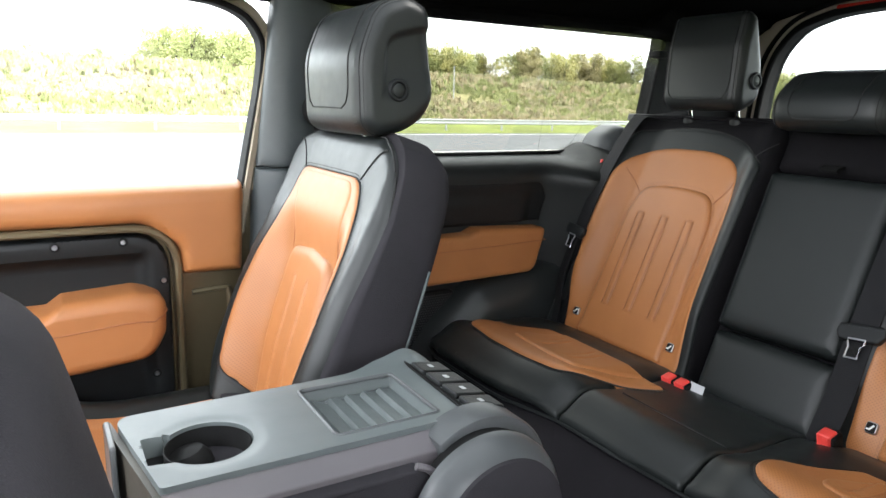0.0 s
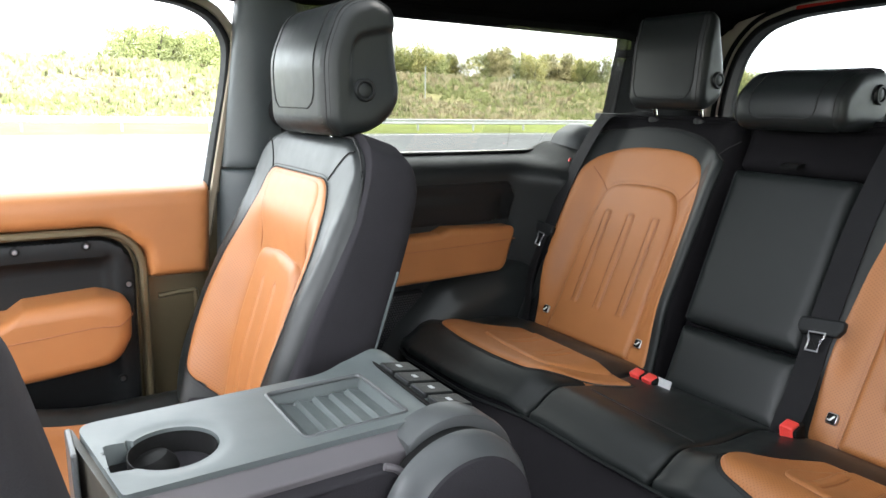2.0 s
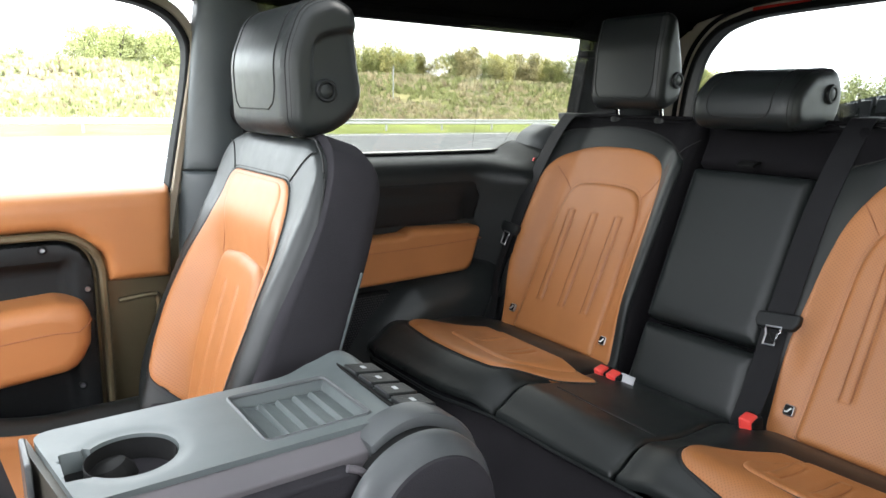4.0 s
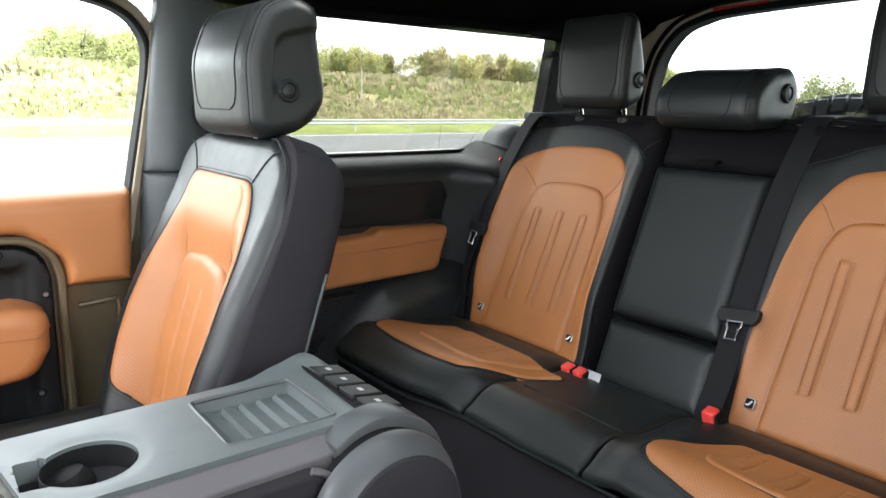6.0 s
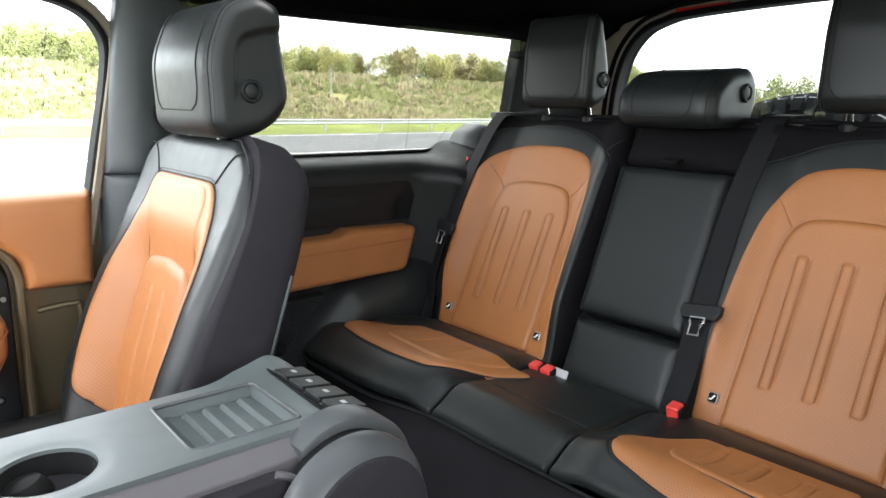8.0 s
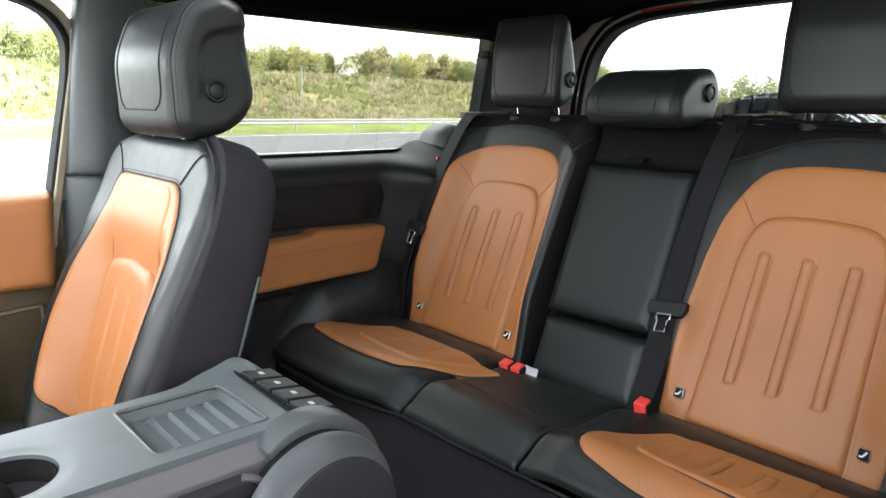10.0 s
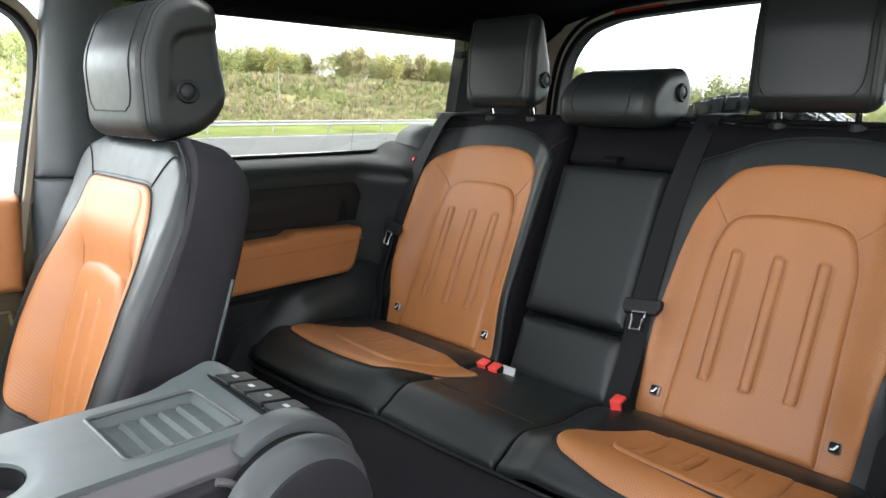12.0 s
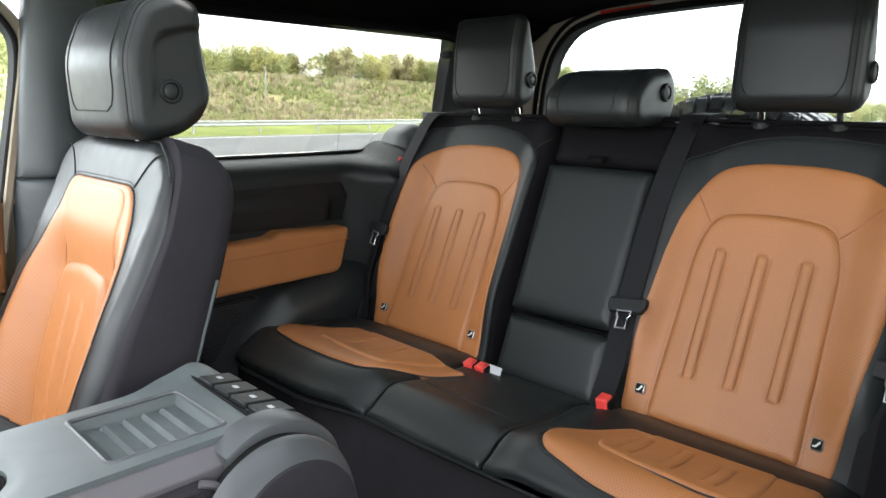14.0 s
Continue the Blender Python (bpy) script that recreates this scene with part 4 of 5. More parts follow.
# rear headrests
for c in (0.336, -0.328):
    prof = [(0.162, 0.985, 0.025), (0.168, 1.10, 0.05), (0.186, 1.172, 0.025), (0.218, 1.165, 0.03), (0.250, 1.06, 0.06), (0.250, 0.985, 0.03), (0.19, 0.965, 0.02)]
    headrest(bench, c, prof, 0.101, 0.022, (0.221, 1.031), 0.004, None, 0.080, 0.78)
    for s in (-0.062, 0.062):
        part("headrest_post", tube([(0.238, c + s, 0.92), (0.222, c + s, 0.985)], 0.0055, 12), M_CHR, bench, "chrome headrest post")
        part("post_guide", disc((0.235, c + s, 0.944), (0.0, 0, 1), [(0.018, -0.01), (0.018, 0.006), (0.014, 0.010), (0.008, 0.010)], 20), M_PLA, bench)
prof = [(0.096, 0.955, 0.02), (0.098, 1.000, 0.03), (0.150, 1.040, 0.04), (0.255, 1.052, 0.03), (0.280, 1.00, 0.03), (0.260, 0.940, 0.02), (0.12, 0.936, 0.02)]
headrest(bench, 0.014, prof, 0.103, 0.024, (0.218, 1.002))
for y in (0.545, -0.150, -0.545):
    part("belt_bezel", slab([(y - 0.045, 0.225, 0.008), (y + 0.045, 0.225, 0.008), (y + 0.045, 0.265, 0.008), (y - 0.045, 0.265, 0.008)], lambda a, b, h: Vector((b, a, h)), 0.940, 0.956, 0, 0.004), M_GREYD, bench, "grey plastic belt bezel")
part("top_cover", box(0.222, 0.272, -0.580, 0.580, 0.88, 0.9485, 0.010, 3), M_BLK_MATT, bench, "black textile top of the backrest")
part("top_edge", tube([(0.222, -0.56, 0.951), (0.224, 0.0, 0.953), (0.222, 0.56, 0.951)], 0.004, 8), M_BLK_MATT, bench, "piped top edge")
for ob in list(bench.children):
    local(ob)

# belts and buckles
belt = thing("seat_belt", "black webbing seat belt with chrome tongue over the backrest", "seat belt", "rear seat belts")


def tongue(p, parent, across):
    a = Vector(across).normalized()
    d = Vector((0.42, 0, 0.9))
    b = Matrix.Translation(p) @ Matrix(((d.x, a.x, 0, 0), (d.y, a.y, 0, 0), (d.z, a.z, 0, 0), (0, 0, 0, 1)))
    n = d.cross(a).normalized()
    if n.x > 0:
        n = -n
    P = lambda q, r, h: Vector(p) + a * q + d * r + n * h
    tg = part("tongue_grip", slab([(-0.037, -0.004, 0.006), (-0.030, -0.016, 0.006), (0.030, -0.016, 0.006), (0.037, -0.004, 0.006), (0.036, 0.012, 0.006), (-0.036, 0.012, 0.006)], P, -0.004, 0.008, 0.002, 0.004, 3), M_PLA, parent, "black plastic belt tongue grip")
    ring = [(-0.0135, -0.013), (-0.0125, -0.020), (-0.0095, -0.026), (-0.0095, -0.044), (0.0095, -0.044), (0.0095, -0.026), (0.0125, -0.020), (0.0135, -0.013)]
    part("tongue_metal", tube([P(q, r, 0.007) for q, r in ring], 0.0019, 6, True), M_BADGE, tg, "metal tongue loop")
    part("tongue_slot", slab([(-0.008, -0.042, 0.001), (0.008, -0.042, 0.001), (0.008, -0.022, 0.001), (-0.008, -0.022, 0.001)], P, 0.004, 0.0062), M_RUB, tg)


# outer far belt
part("webbing", ribbon(catmull([(0.335, 0.505, 0.962), BP(0.512, 0.962, 0.0), BP(0.514, 0.936, 0.045), BP(0.530, 0.851, 0.055), BP(0.540, 0.753, 0.058), BP(0.542, 0.670, 0.056), BP(0.538, 0.60, 0.050), BP(0.528, 0.52, 0.035), BP(0.52, 0.44, 0.02), BP(0.52, 0.41, 0.0)]), (0.25, 1, 0.1), 0.046, 0.002), M_BELT, belt)
part("webbing", ribbon(catmull([BP(0.544, 0.65, 0.060), BP(0.540, 0.56, 0.058), BP(0.524, 0.50, 0.05), BP(0.510, 0.45, 0.045), BP(0.51, 0.41, 0.02)]), (0.5, 1, 0), 0.046, 0.002), M_BELT, belt)
tongue(BP(0.545, 0.664, 0.062), belt, (0.2, 1, 0.05))
belt2 = thing("seat_belt", "black webbing centre belt hanging down to a red buckle", "seat belt", "rear seat belts")
part("webbing", ribbon(catmull([(0.30, -0.150, 0.964), BP(-0.150, 0.972, 0.0), BP(-0.150, 0.945, 0.030), BP(-0.146, 0.80, 0.058), BP(-0.147, 0.62, 0.062), BP(-0.148, 0.53, 0.056), BP(-0.145, 0.46, 0.055), BP(-0.14, 0.42, 0.03)]), (0, 1, 0), 0.043, 0.002), M_BELT, belt2)
tongue(BP(-0.149, 0.620, 0.064), belt2, (0, 1, -0.12))
belt3 = thing("seat_belt", "black webbing seat belt at the door side of the bench", "seat belt", "rear seat belts")
part("webbing", ribbon(catmull([(0.335, -0.53, 0.965), BP(-0.56, 0.962, -0.02), BP(-0.56, 0.93, 0.03), BP(-0.56, 0.65, 0.036), BP(-0.55, 0.55, 0.04), BP(-0.545, 0.42, 0.03)]), (0, 1, -0.1), 0.046, 0.002), M_BELT, belt3)
tongue(BP(-0.555, 0.615, 0.045), belt3, (0, 1, 0))
part("belt_cover", slab([(-0.09, 0.42, 0.02), (0.03, 0.42, 0.02), (0.06, 0.60, 0.03), (-0.03, 0.60, 0.03)], lambda a, b, h: Vector((a, -0.63 + h, b)), 0.0, 0.08, 0, 0.03), M_BLK_MATT, belt3, "black cover over the belt")


def buckle(x, y, z, label, tilt=0.0, twin=False):
    b = thing("belt_buckle", label, "buckle", "belt buckles", at=(x, y, z))
    offs = (-0.0145, 0.0145) if twin else (0.0,)
    for o in offs:
        P = lambda q, r, h, o=o: Vector((h * 0.75 - r * 0.25, q + o + tilt * r, h * 0.2 + r * 0.9)) * 1.02
        body = part("buckle_body", slab([(-0.0135, -0.05, 0.004), (0.0135, -0.05, 0.004), (0.014, 0.004, 0.006), (-0.014, 0.004, 0.006)], P, -0.016, 0.018, 0.004, 0.004, 3), M_RUB, b, "black buckle body")
        part("red_button", slab([(-0.0100, -0.030, 0.004), (0.005, -0.034, 0.004), (0.0105, -0.020, 0.004), (0.0105, 0.008, 0.004), (-0.0100, 0.008, 0.004)], P, -0.020, 0.008, 0.003, 0.003, 3), M_RED, body, "red release button")
    return b


buckle(-0.080, 0.108, 0.479, "two black belt buckles with red buttons between the cushions", 0.1, True)
lb = thing("label_tag", "small grey care label sticking out beside the buckles", "label", at=(-0.078, 0.068, 0.476))
part("tag_sheet", slab([(-0.016, -0.02, 0.002), (0.016, -0.02, 0.002), (0.016, 0.012, 0.002), (-0.016, 0.012, 0.002)], lambda q, r, h: Vector((h + 0.3 * r, q, r * 0.8)), 0.0, 0.0012), M_LBL, lb)
buckle(-0.074, -0.172, 0.496, "single black belt buckle with a red button on the cushion")


# ---- front seats ----
def front_seat(name, label, group, dx=0.0, c_at=0.40, tilt=0.0, drop=0.0):
    """A front seat about its own middle line, built for the right-hand place."""
    st = thing(name, label, "car seat", group, at=(-0.85, 0.40, 0.0))
    c = 0.40
    FP = seat_plane((-0.605, 0, 0.90), 0.33)
    w = lambda q: c + q
    # the face: a hollow middle, steep wings up to a crest, broad flat bolsters, all running out towards the top
    crest_w = lambda b: float(np.interp(b, [0.40, 0.46, 0.52, 0.59, 0.675, 0.74, 0.80, 0.86], [0.14, 0.158, 0.174, 0.180, 0.176, 0.160, 0.140, 0.120]))
    crest_h = lambda b: float(np.interp(b, [0.40, 0.46, 0.52, 0.59, 0.675, 0.74, 0.80, 0.86], [0.060, 0.060, 0.057, 0.053, 0.043, 0.030, 0.021, 0.020]))

    def face(a, b):
        u = abs(a - c)
        floor_h = 0.021 * smooth(0.69, 0.79, b) - 0.012 * smooth(0.56, 0.42, b)
        cw, ch = crest_w(b), crest_h(b)
        h = floor_h + (ch - floor_h) * smooth(0.098, cw + 0.006, u) ** 1.15
        h += 0.005 * math.exp(-((u - 0.205) / 0.022) ** 2) * smooth(0.86, 0.78, b)
        h -= 0.018 * smooth(0.205, 0.243, u)
        return h - 0.02 * smooth(0.885, 0.935, b) ** 1.5

    OUT = [(w(-0.19), 0.40, 0.05), (w(0.19), 0.40, 0.05), (w(0.245), 0.54, 0.4), (w(0.239), 0.80, 0.4), (w(0.222), 0.895, 0.09), (w(0.14), 0.925, 0.06), (w(-0.14), 0.925, 0.06), (w(-0.222), 0.895, 0.09), (w(-0.239), 0.80, 0.4), (w(-0.245), 0.54, 0.4)]
    IN = [(w((q[0] - c) * 0.950), 0.42 + (q[1] - 0.42) * 0.980, q[2]) for q in OUT]
    part("backrest", pad(IN, FP, lambda a, b: face(a, b) - 0.009, 0.009, 0.012, 0.03, 0.010, close=False), M_BLK, st, "black leather backrest bolsters")
    outline_seam(IN, FP, lambda a, b: face(a, b) - 0.0065, 0.0020, st)
    front_h = lambda b: crest_h(b) - 0.013 - 0.02 * smooth(0.885, 0.935, b) ** 1.5
    part("back_shell", slab(OUT, lambda a, b, h: FP(a, b, h * front_h(b) / 0.034 if h > 0 else h), -0.095, 0.034, 0.04, 0.014, 7, (0.04, -0.03)), M_FAB, st, "charcoal textile sides and back of the seat")
    bord = [(w(s * q), z, r) for s, row in ((1, ((0.10, 0.425, 0.03), (0.160, 0.46, 0.06), (0.181, 0.52, 0.2), (0.186, 0.60, 0.4), (0.178, 0.69, 0.4), (0.156, 0.77, 0.4), (0.128, 0.848, 0.045))), (-1, ((0.128, 0.848, 0.045), (0.156, 0.77, 0.4), (0.178, 0.69, 0.4), (0.186, 0.60, 0.4), (0.181, 0.52, 0.2), (0.160, 0.46, 0.06), (0.10, 0.425, 0.03)))) for q, z, r in row]
    part("backrest_border", pad(bord, FP, lambda a, b: face(a, b) - 0.002, 0.006, 0.007, 0.006, 0.010), M_TAN_PERF, st, "tan perforated leather side border")
    up = [(w(-0.106), 0.66, 0.0), (w(0.106), 0.66, 0.0), (w(0.104), 0.73, 0.05), (w(0.122), 0.843, 0.035), (w(-0.122), 0.843, 0.035), (w(-0.104), 0.73, 0.05)]
    part("upper_panel", pad(up, FP, lambda a, b: face(a, b) + 0.0005, 0.0055, 0.010, 0.004, 0.009), M_TAN, st, "smooth tan leather shoulder panel")
    lo = [(w(-0.092), 0.43, 0.02), (w(0.092), 0.43, 0.02), (w(0.106), 0.60, 0.2), (w(0.096), 0.712, 0.034), (w(0.0), 0.722, 0.1), (w(-0.096), 0.712, 0.034), (w(-0.106), 0.60, 0.2)]
    RIBS = (-0.0285, 0.0285)
    part("lower_panel", pad(lo, FP, lambda a, b: face(a, b) * 0.85 + 0.001, 0.016, 0.024, 0.006, 0.0038, relief=rib_relief(c, RIBS, 0.45, 0.668, 0.0022, 0.005)), M_TAN, st, "tan leather lower panel with raised ribs")
    outline_stitches(bord, FP, lambda a, b: face(a, b) + 0.0015, st, 0.005)
    outline_seam(bord, FP, lambda a, b: face(a, b) + 0.0005, 0.0014, st)
    outline_seam(lo, FP, lambda a, b: face(a, b) * 0.85 + 0.005, 0.0016, st, material=M_THREAD_CREASE)
    for s in (-1, 1):
        pts = [FP(w(s * (0.106 - 0.004 * math.sin(k / 8 * 3.14))), 0.705 + 0.105 * k / 8, face(w(s * 0.106), 0.705 + 0.105 * k / 8) + 0.004) for k in range(9)]
        part("seam", tube(pts, 0.0012, 5), M_THREAD_CREASE, st)
        pts = [FP(w(s * (0.122 + 0.062 * k / 8)), 0.846 + 0.048 * math.sin(k / 8 * 1.57), 0.0006 + face(w(s * (0.122 + 0.062 * k / 8)), 0.846 + 0.048 * math.sin(k / 8 * 1.57))) for k in range(9)]
        part("seam", tube(pts, 0.0013, 5), M_STITCH_GROOVE, st)
        part("trim_strip", tube([FP(w(s * 0.2375), z, -0.076) for z in (0.42, 0.5, 0.6, 0.70, 0.75)], 0.0022, 5), M_GREY, st, "thin grey trim strip on the back edge")
    # headrest
    prof = [(-0.650, 0.935, 0.025), (-0.654, 1.04, 0.05), (-0.622, 1.114, 0.035), (-0.565, 1.130, 0.02), (-0.525, 1.112, 0.012), (-0.522, 1.06, 0.03), (-0.510, 0.972, 0.03), (-0.555, 0.926, 0.03), (-0.627, 0.915, 0.02)]
    lip = arc_outline([(-0.50, 1.082, 0), (-0.548, 1.080, 0.03), (-0.606, 1.066, 0.035), (-0.612, 0.99, 0.06), (-0.622, 0.94, 0), (-0.50, 0.94, 0)], 6)
    headrest(st, c, prof, 0.130, 0.022, (-0.584, 0.988), 0.007, lip, 0.088)
    for s in (-1, 1):
        part("headrest_post", tube([(-0.605, c + s * 0.06, 0.90), (-0.605, c + s * 0.06, 0.94)], 0.0055, 12), M_CHR, st, "chrome headrest post")
    # cushion
    zc = lambda a, b: 0.365 + 0.03 * smooth(0.13, 0.2, abs(a - c)) + 0.03 * smooth(-0.95, -1.15, b)
    part("cushion", pad([(w(-0.235), -1.22, 0.05), (w(0.235), -1.22, 0.05), (w(0.235), -0.68, 0.05), (w(-0.235), -0.68, 0.05)], CP, zc, 0.03, 0.04, 0.09, 0.015), M_BLK, st, "black leather seat cushion")
    part("cushion_panel", pad([(w(-0.16), -1.20, 0.05), (w(0.16), -1.20, 0.05), (w(0.17), -0.72, 0.03), (w(-0.17), -0.72, 0.03)], CP, lambda a, b: zc(a, b) + 0.026, 0.010, 0.012, 0.004, 0.015), M_TAN_PERF_FLAT, st, "tan perforated cushion middle")
    part("base", box(-1.18, -0.66, c - 0.20, c + 0.20, 0.0, 0.33, 0.03), M_PLA, st, "black seat base on the floor")
    for ob in list(st.children):
        local(ob)
        if tilt and not ob.name.startswith(("cushion", "base")):
            pv = Matrix.Translation((-0.70, 0, 0.42))
            ob.matrix_basis = Matrix.Translation((0, 0, -drop)) @ pv @ Matrix.Rotation(radians(-tilt), 4, "Y") @ pv.inverted()
    st.location = (-0.85 + dx, c_at, 0)
    return st


fs = front_seat("front_seat", "front passenger seat in black and tan leather, upright", "front seats")
ds = front_seat("front_seat", "driver's seat slid and tilted forward, charcoal textile back", "front seats", DRIVER_DX, -0.398, DRIVER_TILT, 0.05)
ds_pocket = part("map_pocket", slab([(0.27, 0.47, 0.03), (0.53, 0.47, 0.03), (0.54, 0.70, 0.02), (0.26, 0.70, 0.02)], seat_plane((-0.605, 0, 0.90), 0.33), -0.106, -0.09, 0.006, 0), M_FAB, ds, "textile map pocket")
local(ds_pocket)
pv = Matrix.Translation((-0.70, 0, 0.42))
ds_pocket.matrix_basis = Matrix.Translation((0, 0, -0.05)) @ pv @ Matrix.Rotation(radians(-DRIVER_TILT), 4, "Y") @ pv.inverted()
ds_pocket.matrix_parent_inverse = Matrix.Translation((0.85, -0.40, 0))

for nm, m, shape, lab in (("release_handle", M_GREYD, [(0.42, 0.66, 0.01), (0.47, 0.66, 0.01), (0.47, 0.69, 0.01), (0.42, 0.69, 0.01)], "grey release handle"), ("side_guide", M_GREY, [(0.575, 0.46, 0.006), (0.590, 0.46, 0.006), (0.595, 0.58, 0.006), (0.580, 0.58, 0.006)], "pale grey belt guide strip")):
    hd = part(nm, slab(shape, seat_plane((-0.605, 0, 0.90), 0.33), -0.118, -0.09, 0.004, 0), m, ds, lab)
    hd.matrix_parent_inverse = Matrix.Translation((0.85, -0.40, 0))
    hd.matrix_basis = ds_pocket.matrix_basis.copy()

# ---- centre console (folded middle seat) ----
console = thing("centre_console", "grey plastic console with cup holder, ribbed tray and four switches", "console", at=(-0.85, -0.01, 0))
ZT = 0.632
KP = lambda a, b, h: Vector((a, b, h))


def console_z(a, b):
    """Top surface: flat, humped towards the rear end and rolling down there."""
    z = ZT + 0.007 * smooth(-0.70, -0.655, a) * smooth(0.05, 0.09, b)
    z -= 0.05 * smooth(-0.665, -0.585, a) ** 1.5
    return z


def holes(a, b):
    h = 0.0
    if -0.828 < a < -0.700:
        h -= 0.017 * smooth(-0.826, -0.822, a) * smooth(-0.702, -0.706, a) * smooth(-0.078, -0.074, b) * smooth(0.048, 0.044, b)
        k = (a + 0.815) / 0.0215
        if -0.815 < a < -0.7085 and -0.07 < b < 0.04:
            f = k - math.floor(k)
            h += 0.0085 * smooth(0.0, 0.08, f) * (1 - f) * smooth(-0.07, -0.064, b) * smooth(0.04, 0.034, b)
    d = math.hypot(a + 0.944, b + 0.027)
    h -= 0.075 * smooth(0.0444, 0.0428, d) + 0.0015 * smooth(0.060, 0.046, d)
    e = max(abs(a + 0.990) - 0.0125, abs(b + 0.024) - 0.028)
    if d > 0.042:
        h -= 0.05 * smooth(0.0012, -0.0012, e)
    return h


LN = []
for r in (0.0422, 0.0428, 0.0436, 0.0444, 0.0452, 0.048):
    LN += [(-0.944 + r * math.cos(k * 0.0785), -0.027 + r * math.sin(k * 0.0785)) for k in range(80)]
for a in (-0.826, -0.824, -0.822, -0.706, -0.704, -0.702):
    LN += [(a, -0.078 + 0.003 * k) for k in range(43)]
for b in (-0.078, -0.076, -0.074, 0.044, 0.046, 0.048):
    LN += [(-0.820 + 0.003 * k, b) for k in range(38)]
for k in range(5):
    for da in (0.0, 0.0009, 0.0018):
        LN += [(-0.815 + 0.0215 * k + da, -0.064 + 0.0033 * q) for q in range(30)]
for q in range(8):
    for b in (0.0052, 0.0028, -0.0532, -0.0508):
        LN.append((-1.0012 + 0.0025 * q, b))
for q in range(17):
    LN += [(-1.0037, -0.0515 + 0.0034 * q), (-1.0013, -0.0515 + 0.0034 * q)]
CT = [(-1.000, -0.098, 0.006), (-1.022, 0.068, 0.02), (-0.745, 0.070, 0.08), (-0.70, 0.098, 0.05), (-0.65, 0.106, 0.04), (-0.600, 0.09, 0.05), (-0.590, -0.08, 0.03), (-0.66, -0.098, 0.02)]
part("console_top", pad(CT, KP, console_z, 0.0, 0.012, 0.03, 0.0042, relief=holes, close=False, lines=LN), M_GREY, console, "grey plastic top with cup holder and ribbed tray")
part("cup_liner", disc((-0.944, -0.027, ZT), (0, 0, 1), [(0.010, -0.070), (0.040, -0.068), (0.0422, -0.060), (0.0426, -0.005), (0.0416, -0.0045), (0.0408, -0.06), (0.038, -0.065), (0.010, -0.067)], 48), M_RUB, console, "black cup holder liner")
part("cup_insert", disc((-0.950, -0.014, ZT - 0.068), (-0.25, 0.1, 1), [(0.022, 0.0), (0.025, 0.020), (0.0235, 0.024), (0.0245, 0.028), (0.023, 0.044), (0.017, 0.054), (0.006, 0.057)], 32), M_RUB, console, "black rubber cup stop")
part("far_edge", slab([(0.060, 0.622, 0.003), (0.084, 0.617, 0.004), (0.084, 0.585, 0.002), (0.060, 0.585, 0.002)], lambda a, b, h: Vector((h, a, b)), -1.015, -0.70), M_PLA, console, "black far edge of the console")
# Black block added so the deep notch looks dark inside.
part("notch_liner", box(-1.0005, -0.975, -0.0505, 0.0025, 0.565, 0.612, 0.002), M_RUB, console, "black block that keeps the cup holder notch dark")
part("side_bevel", slab([(-0.0965, 0.6275, 0.003), (-0.0965, 0.59, 0.002), (-0.121, 0.59, 0.003), (-0.121, 0.6125, 0.004)], lambda a, b, h: Vector((h, a, b)), -0.999, -0.715), M_GREYS, console, "grey bevelled console edge")
SIDE = [(-1.0, 0.40, 0), (-1.0, 0.606, 0.003), (-0.760, 0.606, 0.004), (-0.744, 0.594, 0.012), (-0.730, 0.555, 0.03), (-0.722, 0.40, 0)]
part("side_panel", slab(SIDE, lambda a, b, h: Vector((a, -h, b)), 0.112, 0.138, 0, 0.004), M_FAB, console, "charcoal textile side of the folded seat")
part("bracket", tube(catmull([(-0.764, -0.136, 0.610), (-0.750, -0.139, 0.604), (-0.742, -0.140, 0.592), (-0.732, -0.140, 0.562), (-0.725, -0.140, 0.50), (-0.722, -0.140, 0.42)]), 0.0042, 8), M_GREYS, console, "grey plastic edging of the side panel")
part("console_body", box(-0.998, -0.66, -0.116, 0.078, 0.36, 0.604, 0.012), M_FAB, console, "charcoal textile back of the folded seat")
part("console_body", box(-0.72, -0.60, -0.10, 0.09, 0.36, 0.58, 0.03), M_PLA, console, "black console end")
# four switches in a row on the rolled end
# Black sheet laid on the top in place of the dark recess.
part("switch_bed", slab([(-0.679, -0.097, 0.006), (-0.610, -0.097, 0.012), (-0.612, 0.080, 0.02), (-0.672, 0.084, 0.02)], lambda a, b, h: Vector((a, b, h + ZT - 0.05 * smooth(-0.665, -0.585, a) ** 1.5)), -0.004, 0.0028), M_RUB, console, "black sheet in place of the dark recess round the switches")
for i in range(4):
    y = 0.037 - i * 0.0392
    SWP = lambda a, b, h, y=y: Vector((-0.650 + a, y + b, ZT - 0.012 - 0.16 * a + h))
    sw = part("switch", slab([(-0.020, -0.0170, 0.003), (0.022, -0.0170, 0.003), (0.022, 0.0170, 0.003), (-0.020, 0.0170, 0.003)], SWP, -0.008, 0.016, 0, 0.002, 3), M_PLA, console, "square black switch with white mark")
    part("switch_mark", slab([(-0.003, -0.0045, 0.001), (0.003, -0.0045, 0.001), (0.003, 0.0045, 0.001), (-0.003, 0.0045, 0.001)], SWP, 0.0155, 0.0166), M_LBL, sw, "white printed mark")
